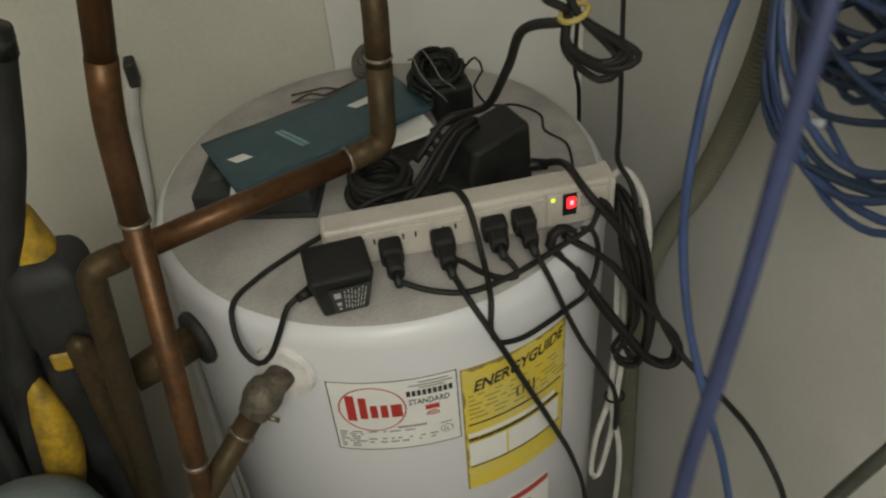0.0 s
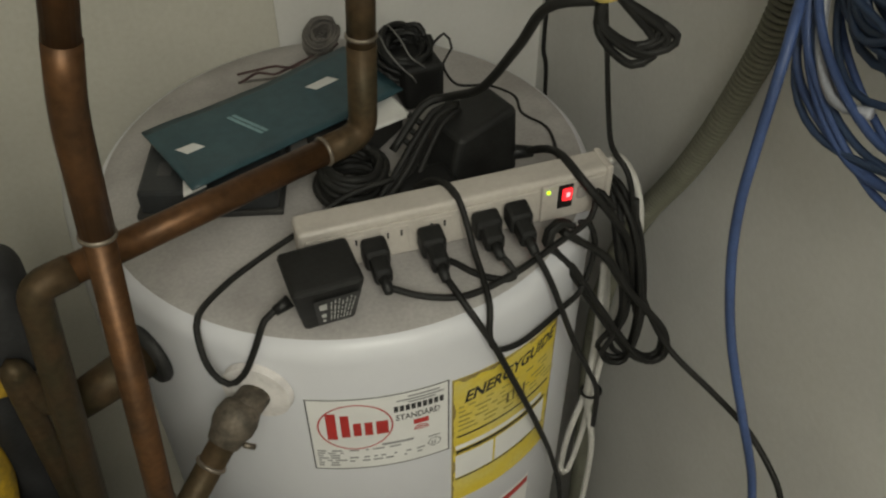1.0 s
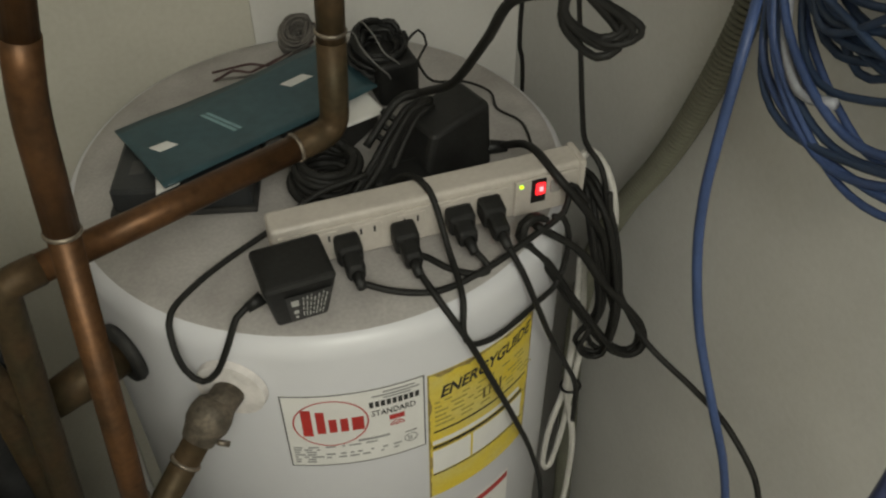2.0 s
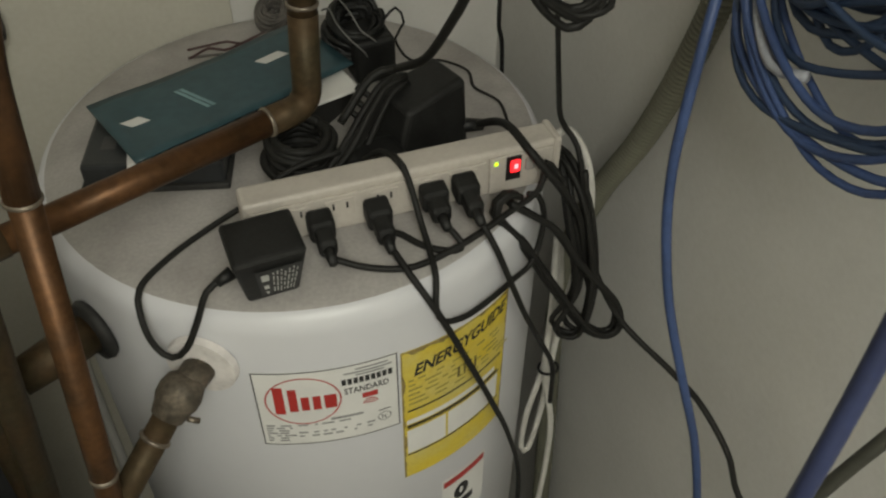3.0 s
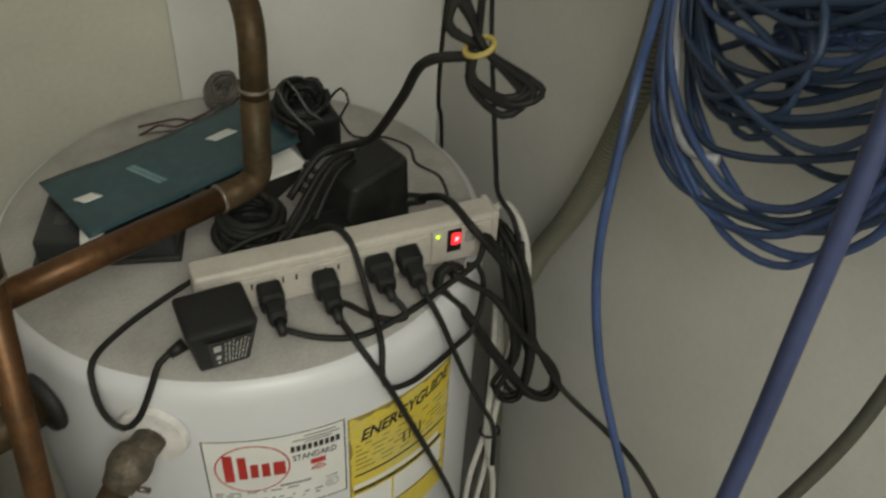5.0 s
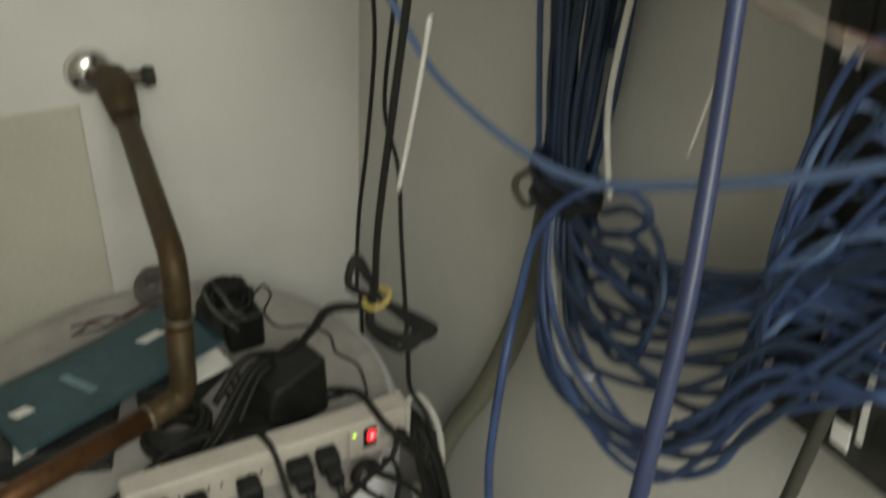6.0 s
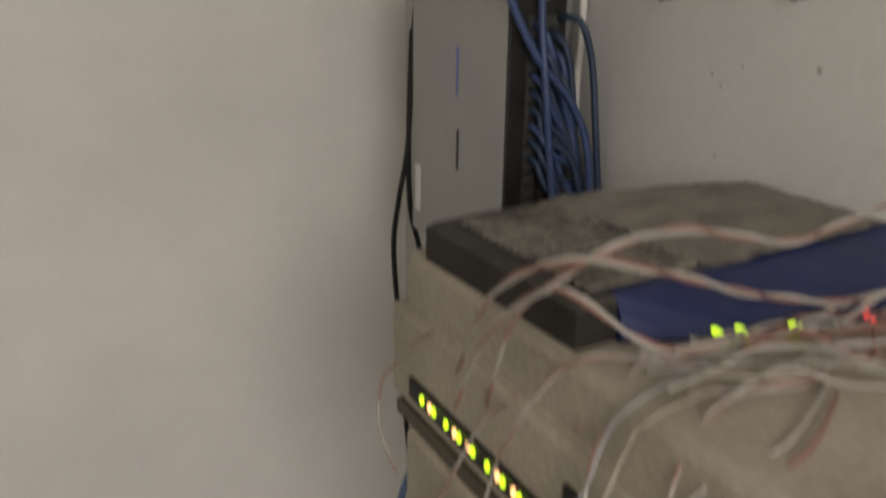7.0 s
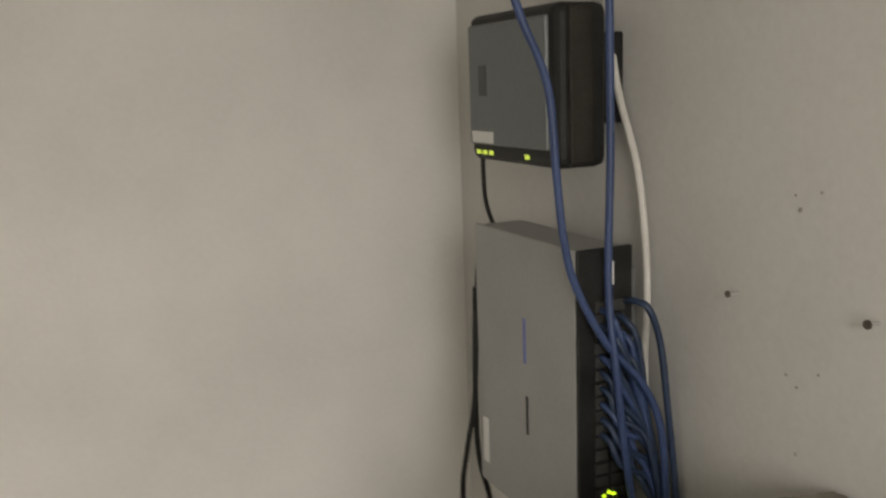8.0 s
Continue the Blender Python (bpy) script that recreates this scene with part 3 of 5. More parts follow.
adapter = thing("wall_adapter", (-0.08, -0.21, ZT), "black transformer plug with a printed white rating label", "adapter")
bm = box((-0.115, -0.243, ZT + 0.001), (-0.052, -0.187, ZT + 0.060), 0.004, seg=2)
for v in bm.verts:
    k = max(0.0, (ZT + 0.045 - v.co.z) / 0.045)
    v.co.x = -0.083 + (v.co.x + 0.083) * (1 - 0.30 * k)
    v.co.y = -0.187 + (v.co.y + 0.187) * (1 - 0.24 * k)
part("case", bm, BLACK, adapter)
part("prong_block", box((-0.098, -0.192, ZT + 0.012), (-0.068, -0.172, ZT + 0.036), 0.003), BLACK, adapter)


def adapter_face(x0, x1, z0, z1, out):
    bm = bmesh.new()
    vs = []
    for x, z in ((x0, z0), (x1, z0), (x1, z1), (x0, z1)):
        k = max(0.0, (0.045 - z) / 0.045)
        vs.append(bm.verts.new((-0.083 + (x + 0.083) * (1 - 0.3 * k), -0.187 - 0.056 * (1 - 0.24 * k) - out, ZT + z)))
    bm.faces.new(vs)
    return bm


face = part("rating_label", adapter_face(-0.098, -0.056, 0.006, 0.047, 0.0004), mat("charcoal_label", (0.03, 0.03, 0.03), 0.5), adapter)
rnd = random.Random(17)
for k in range(7):
    z = 0.009 + rnd.uniform(0, 0.004)
    while z < 0.042:
        h = rnd.uniform(0.003, 0.009)
        part("print_bar", adapter_face(-0.0835 + k * 0.0036, -0.0822 + k * 0.0036, z, min(0.0445, z + h), 0.0008), PALE_INK, face)
        z += h + rnd.uniform(0.001, 0.003)
for x, z, w, h in ((-0.094, 0.031, 0.007, 0.010), (-0.093, 0.018, 0.005, 0.006), (-0.092, 0.010, 0.003, 0.004)):
    part("print_bar", adapter_face(x, x + w, z, z + h, 0.0008), PALE_INK, face)
part("strain_relief", tube([(-0.113, -0.215, 1.278), (-0.128, -0.219, 1.274)], 0.006, 10, smooth=False, radius=lambda i, n: (0.0065, 0.0045)[i]), BLACK, adapter, smooth=True)
part("cord", tube([(-0.122, -0.217, 1.276), (-0.138, -0.222, 1.270), (-0.151, -0.228, 1.246), (-0.166, -0.229, 1.217), (-0.180, -0.224, 1.205), (-0.191, -0.216, 1.217), (-0.195, -0.205, 1.240), (-0.190, -0.182, 1.256), (-0.16, -0.155, 1.258), (-0.12, -0.135, 1.262), (-0.075, -0.118, 1.268), (-0.03, -0.108, 1.285), (0.02, -0.105, 1.29)], 0.003, 8), RUBBER, adapter, smooth=True)

# ---- things behind the strip ----
brick = thing("power_brick", (0.115, -0.07, ZT), "large black power supply brick standing on the tank", "power supply")
bm = box((0.066, -0.105, ZT + 0.001), (0.156, -0.050, ZT + 0.079), 0.007, seg=3)
for v in bm.verts:
    k = max(0.0, (v.co.z - ZT - 0.03) / 0.05)
    if v.co.x < 0.11:
        v.co.x += 0.020 * k
        v.co.z -= 0.012 * k
    v.co.y += 0.006 * k
bmesh.ops.transform(bm, matrix=Matrix.Translation((0.114, -0.078, 0)) @ Matrix.Rotation(radians(14), 4, "Z") @ Matrix.Translation((-0.114, 0.078, 0)), verts=bm.verts)
part("case", bm, BLACK, brick)
part("strain_relief", cyl((0.150, -0.085, 1.272), (0.178, -0.092, 1.270), 0.009, 0.006, 12), BLACK, brick, smooth=True)
part("cord", tube([(0.17, -0.09, 1.271), (0.182, -0.115, 1.288), (0.180, -0.150, 1.304), (0.182, -0.185, 1.302), (0.196, -0.200, 1.282), (0.214, -0.205, 1.255), (0.237, -0.207, 1.212), (0.249, -0.208, 1.15), (0.262, -0.212, 1.10)], 0.0042, 8), RUBBER, brick, smooth=True)
rnd = random.Random(3)
for k in range(17):
    o = Vector((rnd.uniform(-1, 1), rnd.uniform(-1, 1), rnd.uniform(-1, 1))) * 0.0075
    part("output_cord", tube([Vector((0.104, -0.060, 1.325)) + o * 0.5, Vector((0.084, -0.064, 1.322)) + o * 0.8, Vector((0.060, -0.078, 1.304)) + o, Vector((0.038, -0.092, 1.283)) + o * 1.2, Vector((0.018, -0.104, 1.272)) + o, Vector((0.002, -0.110, 1.264)) + o * 0.5], 0.0036, 7), RUBBER, brick, smooth=True)
for k in range(3):
    part("tie_tail", tube([(0.066 - 0.006 * k, -0.066 - 0.006 * k, 1.316 - 0.009 * k), (0.056 - 0.006 * k, -0.052 - 0.006 * k, 1.322 - 0.009 * k)], 0.0032, 6, smooth=False), RUBBER, brick)
part("lower_case", box((0.022, -0.125, ZT + 0.001), (0.085, -0.082, ZT + 0.034), 0.010, seg=3), BLACK, brick)

tagged(link("cord_coil", coil((-0.014, -0.070, 1.262), (0.05, -0.08, 1), 0.033, 7, 0.0044, 0.10, 11, 0.95, drift=0.006, bm=coil((-0.010, -0.068, 1.284), (0.12, -0.15, 1), 0.031, 8, 0.0044, 0.12, 12, 0.92, drift=0.012)), RUBBER, smooth=True), "coiled black mains cord lying on the tank top", "cord")
cable("cord", [(0.060, -0.170, 1.306), (0.057, -0.152, 1.3075), (0.050, -0.132, 1.300), (0.040, -0.118, 1.284), (0.03, -0.108, 1.268)], 0.0034, RUBBER, "black cord hooked over the power strip", category="cord")
cable("cord", [(0.057, -0.152, 1.3078), (0.060, -0.172, 1.306), (0.062, -0.186, 1.292), (0.063, -0.205, 1.268), (0.060, -0.235, 1.258), (0.055, -0.262, 1.25), (0.050, -0.275, 1.225), (0.058, -0.276, 1.205), (0.085, -0.268, 1.194), (0.12, -0.252, 1.19), (0.15, -0.235, 1.186), (0.175, -0.222, 1.186), (0.188, -0.214, 1.21), (0.190, -0.212, 1.24), (0.184, -0.208, 1.262), (0.172, -0.208, 1.268)], 0.003, RUBBER, "black cord draped over the strip and the rim", category="cord")

# dark box, paper and folder
setbox = thing("flat_box", (-0.13, 0.01, ZT), "flat dark device lying under the teal folder", "device")
FB = Matrix.Translation((-0.223, -0.028, ZT)) @ Matrix.Rotation(radians(-18), 4, "Z")
part("case", box((0.004, 0.004, 0.004), (0.140, 0.120, 0.033), 0.004, m=FB), mat("dark_grey_plastic", (0.030, 0.033, 0.036), 0.45, vary=0.15, scale=30), setbox)
part("base", box((0, 0, 0.0005), (0.144, 0.122, 0.008), 0.002, m=FB), BLACK_DUST, setbox)
part("badge", box((0.02, 0.03, 0.0325), (0.034, 0.052, 0.0334), m=FB), mat("worn_badge", (0.07, 0.07, 0.07), 0.5), setbox)
flat2 = thing("flat_box", (0.04, 0.03, ZT), "black flat device under the paper sheets", "device")
FB2 = Matrix.Translation((0.022, -0.018, ZT)) @ Matrix.Rotation(radians(38), 4, "Z")
part("case", box((-0.03, 0.0, 0.0005), (0.068, 0.06, 0.034), 0.003, m=FB2), BLACK_DUST, flat2)
FM = Matrix.Translation((-0.059, 0.046, 1.2905)) @ Matrix.Rotation(radians(19.6), 4, "Z")


def limp(x0, x1, y0, y1, z, thick, curl, ref, seed, skew, m=FM):
    """A thin sagging sheet of card."""
    bm = bmesh.new()
    nx, ny = 22, 10
    grid = []
    for top in (0, 1):
        g = []
        for i in range(nx + 1):
            for j in range(ny + 1):
                u, v = i / nx, j / ny
                x, y = x0 + (x1 - x0) * u + skew * v, y0 + (y1 - y0) * v
                if ref:
                    v = (y - ref[2]) / (ref[3] - ref[2])
                    u = (x - ref[0] - ref[4] * v) / (ref[1] - ref[0])
                h = z + thick * top + curl * (abs(u - 0.5) * 2) ** 3 * (1 - v) - 0.004 * math.sin(u * 3.1) * v + 0.0015 * noise.noise(Vector((x * 18, y * 18, seed)))
                g.append(bm.verts.new((x, y, h)))
        grid.append(g)
    k = ny + 1
    for i in range(nx):
        for j in range(ny):
            q = [i * k + j, (i + 1) * k + j, (i + 1) * k + j + 1, i * k + j + 1]
            bm.faces.new([grid[1][a] for a in q])
            bm.faces.new([grid[0][a] for a in q[::-1]])
    edge = [i * k for i in range(nx + 1)] + [nx * k + j for j in range(1, ny + 1)] + [i * k + ny for i in range(nx - 1, -1, -1)] + [j for j in range(ny - 1, 0, -1)]
    for a, b in zip(edge, edge[1:] + edge[:1]):
        bm.faces.new((grid[0][a], grid[0][b], grid[1][b], grid[1][a]))
    bmesh.ops.transform(bm, matrix=m, verts=bm.verts)
    return bm


tagged(link("paper_sheet", limp(-0.143, -0.118, -0.0560, 0.03, -0.003, 0.0010, 0.0, None, 2, 0.045), PAPER, smooth=True), "white paper sheet under the teal folder", "paper", "paper sheets")
PM = Matrix.Translation((0.074, -0.008, 1.2872)) @ Matrix.Rotation(radians(13), 4, "Z")
tagged(link("paper_sheet", limp(-0.062, 0.0, 0.0, 0.065, 0.0, 0.0010, 0.0, None, 4, 0.004, PM), PAPER, smooth=True), "white paper sheet sticking out under the folder", "paper", "paper sheets")
COVER = (-0.134, 0.126, -0.059, 0.061, 0.008)
folder = thing("folder", (-0.06, 0.05, 1.29), "glossy teal card folder with small white print", "folder")
part("cover", limp(-0.134, 0.126, -0.059, 0.061, 0.001, 0.0016, 0.002, None, 7, 0.008), TEAL, folder, smooth=True)
for x, y, w, h in ((-0.099, 0.002, 0.020, 0.013), (0.072, 0.014, 0.030, 0.013)):
    part("print_patch", limp(x - w / 2, x + w / 2, y - h / 2, y + h / 2, 0.0028, 0.0004, 0.002, COVER, 7, -0.006), PAPER, folder, "white print patch", smooth=True)
for k in range(2):
    part("print_line", limp(-0.034 + k * 0.006, -0.030 + k * 0.006, -0.022, 0.026, 0.0028, 0.0004, 0.002, COVER, 7, -0.012), mat("pale_print", (0.2, 0.32, 0.34), 0.5), folder)

reel = thing("wound_adapter", (0.11, 0.09, ZT), "black adapter wrapped in its own thin cord", "adapter")
bm = box((0.088, 0.050, ZT + 0.001), (0.136, 0.108, ZT + 0.055), 0.006, seg=3)
part("case", bm, BLACK, reel)
part("wound_cord", coil((0.098, 0.094, ZT + 0.050), (0.25, -0.35, 0.9), 0.027, 26, 0.0036, 0.22, 21, 0.95, drift=0.020), BLACK, reel, smooth=True)
part("wound_cord", coil((0.094, 0.082, ZT + 0.056), (0.75, 0.1, 0.45), 0.034, 2, 0.0010, 0.10, 22, 0.9, drift=0.010), mat("grey_cord", (0.16, 0.155, 0.15), 0.5), reel, smooth=True)
part("loose_loop", tube([(0.125, 0.085, 1.30), (0.15, 0.09, 1.318), (0.158, 0.085, 1.30), (0.145, 0.08, 1.285), (0.155, 0.075, 1.262), (0.168, 0.07, 1.256), (0.195, 0.062, 1.255), (0.215, 0.03, 1.255), (0.208, -0.005, 1.255), (0.222, -0.04, 1.255), (0.212, -0.085, 1.255), (0.205, -0.10, 1.256)], 0.0016, 6), RUBBER, reel, smooth=True)
DUSTY_CORD = mat("dusty_grey_cord", (0.17, 0.155, 0.14), 0.75, vary=0.2, scale=40)
tagged(link("thin_cord_coil", coil((0.036, 0.220, 1.268), (0.12, -0.42, 0.9), 0.021, 30, 0.0014, 0.50, 31, 0.70, drift=0.012), DUSTY_CORD, smooth=True), "small dusty hank of thin grey cord", "cord")
RED_BROWN = mat("red_brown_wire", (0.075, 0.035, 0.035), 0.6, vary=0.2, scale=60, bump=0)
rnd = random.Random(52)
for m in (DUSTY_CORD, RED_BROWN, RED_BROWN):
    cable("thin_wire", [(0.055 - 0.022 * i + rnd.uniform(-0.006, 0.006), 0.196 - 0.004 * i + rnd.uniform(-0.012, 0.012), 1.2545 + abs(rnd.uniform(-0.010, 0.012))) for i in range(7)], 0.0016, m, "thin tangled wire lying behind the folder", 5, "wire", "thin wires")

# ---- cords at the tank's edge ----
BX, BY, BZ = 0.125, -0.278, 1.55
bundle = thing("cord_bundle", (BX, BY, BZ), "tied bundle of black cord hanging above the tank", "cord")
rnd = random.Random(8)
for k in range(6):
    j = rnd.uniform(-1, 1)
    c = Vector((BX, BY, BZ))
    side_v = Vector((0.85, -0.3, 0)) * (0.012 + 0.006 * j)
    low = 0.050 + 0.008 * rnd.uniform(-1, 1)
    high = 0.042 + 0.008 * rnd.uniform(-1, 1)
    drift = Vector((0.028, -0.012, 0)) * (1 + 0.4 * j)
    part("loop", tube([c + Vector((-0.004, rnd.uniform(-0.006, 0.006), 0)), c + Vector((-0.014, 0, -low * 0.5)) + drift * 0.3, c + Vector((0, 0, -low)) + drift * 0.9, c + side_v + Vector((0.006, 0, -low * 0.75)) + drift, c + Vector((0.005, rnd.uniform(-0.006, 0.006), -0.004)),
          c + Vector((-0.006, 0.002, high * 0.5)), c + Vector((-0.018, 0.004, high)) + Vector((0.003, 0, 0)) * j, c + Vector((-0.024, 0.004, high * 0.45)), c + Vector((-0.003, 0, 0.002))], 0.0030, 7, step=0.006), RUBBER, bundle, smooth=True)
part("tie", tube([Vector((BX, BY, BZ)) + Vector((0.0105 * math.cos(a), 0.0105 * math.sin(a), 0.004 * math.cos(a))) for a in (2 * math.pi * k / 14 for k in range(15))], 0.0024, 8), mat("yellow_tie", (0.55, 0.43, 0.12), 0.6), bundle, "yellowed wire tie", smooth=True)
cable("cord", [(BX - 0.006, BY, BZ - 0.006), (BX - 0.03, BY + 0.03, BZ - 0.022), (0.098, -0.20, 1.47), (0.100, -0.13, 1.39), (0.094, -0.07, 1.345), (0.07, -0.06, 1.335), (0.03, -0.075, 1.30)], 0.0042, RUBBER, "black cord sagging from the tied bundle to the tank", category="cord")
cable("cord", [(0.129, -0.332, 1.942), (0.128, -0.316, 1.85), (0.125, -0.300, 1.74), (0.121, -0.286, 1.63), (BX - 0.002, BY, BZ + 0.01)], 0.0030, RUBBER, "black power cord hanging from the network unit", category="cord")
cable("cord", [(0.305, 0.088, 2.31), (0.298, 0.088, 2.22), (0.2935, 0.088, 2.13), (0.286, 0.095, 2.07), (0.290, 0.118, 2.0), (0.306, 0.13, 1.86), (0.312, 0.13, 1.76), (0.327, 0.13, 1.62), (0.318, 0.13, 1.47), (0.306, 0.13, 1.36), (0.303, 0.13, 1.25), (0.312, 0.13, 1.15), (0.32, 0.14, 0.6), (0.32, 0.14, 0.01)], 0.0030, RUBBER, "thin black cord hanging down behind the tank", category="cord")
cable("cord", [(0.300, 0.092, 2.25), (0.296, 0.091, 2.14), (0.300, 0.095, 2.06), (0.316, 0.10, 1.99), (0.311, 0.10, 1.88), (0.324, 0.10, 1.79), (0.343, 0.10, 1.735), (0.336, 0.10, 1.65), (0.327, 0.10, 1.53), (0.338, 0.08, 1.45), (0.318, 0.03, 1.38), (0.285, -0.045, 1.33), (0.260, -0.10, 1.30), (0.236, -0.150, 1.299), (0.240, -0.178, 1.285), (0.245, -0.192, 1.24), (0.248, -0.205, 1.16)], 0.0030, RUBBER, "thin black cord running down beside the strip", category="cord")

# black tangle over the rim
tangle = thing("cord_tangle", (0.24, -0.21, 1.15), "tangle of looped black cords hanging over the rim", "cord")
rnd = random.Random(14)
for k in range(5):
    o = Vector((rnd.uniform(-0.012, 0.012), rnd.uniform(-0.012, 0.01), rnd.uniform(-0.012, 0.012)))
    s = 1 + rnd.uniform(-0.12, 0.1)
    top, low = Vector((0.156, -0.212, 1.264)) + o * 0.6, Vector((0.304, -0.222, 1.028)) + o
    mid = top.lerp(low, 0.5)
    off = Vector((0.014, 0.0, 0.010)) * s
    pts = [top, top.lerp(low, 0.25) + off, mid + off * 0.9, top.lerp(low, 0.85) + off * 1.1, low, top.lerp(low, 0.9) - off * 1.3, mid - off * 1.2, top.lerp(low, 0.2) - off * 0.9, top + Vector((-0.018, -0.004, -0.004)), top + Vector((-0.006, 0.0, 0.012)), top + off * 0.6]
    part("loop", tube(pts, 0.0032, 8), RUBBER, tangle, smooth=True)
for k in range(3):
    o = Vector((rnd.uniform(-0.01, 0.01), rnd.uniform(-0.01, 0.01), 0))
    part("loop", tube([Vector((0.238, -0.165, 1.262)) + o, Vector((0.232, -0.20, 1.22)) + o, Vector((0.245, -0.215, 1.12)) + o, Vector((0.235, -0.21, 1.06)) + o * 2, Vector((0.255, -0.22, 1.045)) + o, Vector((0.262, -0.22, 1.12)) + o, Vector((0.250, -0.205, 1.22)) + o, Vector((0.240, -0.175, 1.262)) + o, Vector((0.238, -0.150, 1.262)) + o], 0.0034, 8), RUBBER, tangle, smooth=True)
cable("cord", [(0.246, -0.19, 1.26), (0.252, -0.205, 1.18), (0.268, -0.215, 1.12), (0.295, -0.24, 1.06), (0.322, -0.30, 1.035), (0.330, -0.35, 1.03), (0.338, -0.40, 1.0), (0.345, -0.425, 0.955), (0.35, -0.47, 0.93), (0.352, -0.56, 0.90), (0.355, -0.75, 0.86)], 0.0036, RUBBER, "black cord running off along the grey wall", category="cord")
white = thing("mains_cord", (0.25, -0.16, 1.0), "looped white mains cord of the power strip", "cord")
part("run", tube([(0.216, -0.165, 1.285), (0.245, -0.15, 1.285), (0.262, -0.165, 1.255), (0.268, -0.178, 1.20), (0.262, -0.182, 1.13), (0.252, -0.180, 1.04), (0.250, -0.172, 0.92), (0.250, -0.165, 0.82), (0.238, -0.165, 0.74), (0.226, -0.165, 0.75), (0.229, -0.165, 0.83), (0.245, -0.165, 0.92), (0.254, -0.165, 1.04), (0.25, -0.16, 1.12), (0.247, -0.16, 1.14)], 0.0042, 8), WHITE_CORD, white, smooth=True)
part("run", tube([(0.240, -0.165, 1.15), (0.241, -0.172, 1.04), (0.243, -0.172, 0.92), (0.258, -0.18, 0.82), (0.262, -0.18, 0.72), (0.255, -0.185, 0.62), (0.245, -0.19, 0.5), (0.245, -0.19, 0.02)], 0.0042, 8), WHITE_CORD, white, smooth=True)
part("tie", tube([Vector((0.248, -0.172, 0.925)) + Vector((0.013 * math.cos(a), 0.011 * math.sin(a), 0)) for a in (2 * math.pi * k / 12 for k in range(13))], 0.002, 6), BLACK, white, "black twist tie", smooth=True)

# corrugated hose along the wall
hose_path = smooth_path([(0.362, -0.205, 1.62), (0.362, -0.196, 1.46), (0.362, -0.167, 1.34), (0.362, -0.122, 1.22), (0.361, -0.063, 1.10), (0.36, -0.020, 0.97), (0.358, -0.008, 0.8), (0.355, -0.035, 0.55), (0.35, -0.06, 0.3), (0.345, -0.08, 0.016)], 0.0062)
hose = thing("corrugated_hose", (0.345, -0.08, 0.0), "ribbed grey-green hose running down the wall", "hose")
# The liner's dark colour puts shade into the grooves between the ribs.
part("liner", tube(hose_path, 0.0118, 12, smooth=False), mat("shaded_hose_groove", (0.045, 0.043, 0.034), 0.85, vary=0.2, scale=40), hose, "grooves between the ribs, coloured dark for their shade", smooth=True)


def rib_mesh(bm, m):
    rows = []
    for r, h in ((0.0116, -0.0020), (0.0148, -0.0014), (0.0154, 0.0), (0.0148, 0.0014), (0.0116, 0.0020)):
        rows.append([bm.verts.new(m @ Vector((r * math.cos(a), r * math.sin(a), h))) for a in (2 * math.pi * k / 14 for k in range(14))])
    for a, c in zip(rows, rows[1:]):
        for k in range(14):
            bm.faces.new((a[k], a[(k + 1) % 14], c[(k + 1) % 14], c[k]))


bm = bmesh.new()
rib_mesh(bm, Matrix())
first = part("rib", bm, HOSE, hose, smooth=True)
low = bmesh.new()
for i, (p, q) in enumerate(zip(hose_path, hose_path[1:])):
    m = Matrix.Translation((p + q) / 2) @ (q - p).to_track_quat("Z", "Y").to_matrix().to_4x4()
    if p.z < 0.55:
        rib_mesh(low, m)
        continue
    ob = first if i == 0 else new("rib", first.data)
    ob.parent = hose
    ob.matrix_parent_inverse = Matrix.Translation(-hose.location)
    ob.matrix_basis = m
tagged(part("lower_ribs", low, HOSE, hose, smooth=True), "lower ribs of the hose", kind="stuff")

# ---- blue cables on the wall ----
cable("blue_cable", [(0.338, -0.29, 1.575), (0.325, -0.325, 1.586), (0.328, -0.352, 1.600), (0.336, -0.362, 1.618), (0.330, -0.345, 1.634), (0.300, -0.318, 1.632), (0.250, -0.325, 1.612), (0.205, -0.365, 1.585), (0.175, -0.395, 1.555), (0.164, -0.405, 1.50), (0.162, -0.408, 1.45), (0.163, -0.416, 1.40), (0.168, -0.432, 1.34), (0.180, -0.456, 1.27), (0.197, -0.472, 1.20), (0.219, -0.479, 1.10), (0.241, -0.474, 1.0), (0.261, -0.464, 0.90), (0.280, -0.455, 0.80), (0.30, -0.45, 0.4), (0.30, -0.45, 0.01)], 0.0036, BLUE, "single blue network cable looped through the knot and hanging")
bundle_b = thing("cable_bundle", (0.35, -0.23, 1.75), "dense bundle of dark blue network cables tied on the wall", "cable bundle")
rnd = random.Random(44)
for k in range(44):
    u, d = rnd.uniform(-1, 1), rnd.uniform(-1, 1)
    y0, x0 = -0.222 + 0.042 * u, 0.352 + 0.022 * d
    y1 = -0.232 + 0.036 * u * 0.9 + 0.006 * rnd.uniform(-1, 1)
    pts = [(x0, y0 + 0.004, 2.03), (x0, y0, 1.90), (x0 - 0.002, y0 - 0.002 + 0.004 * rnd.uniform(-1, 1), 1.78), (x0 - 0.004, y1, 1.68), (0.345 + 0.014 * d, -0.238 + 0.028 * u, 1.60), (0.343 + 0.014 * d, -0.246 + 0.03 * u, 1.565)]
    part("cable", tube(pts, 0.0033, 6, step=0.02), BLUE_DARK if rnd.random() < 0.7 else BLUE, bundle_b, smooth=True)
rnd = random.Random(9)
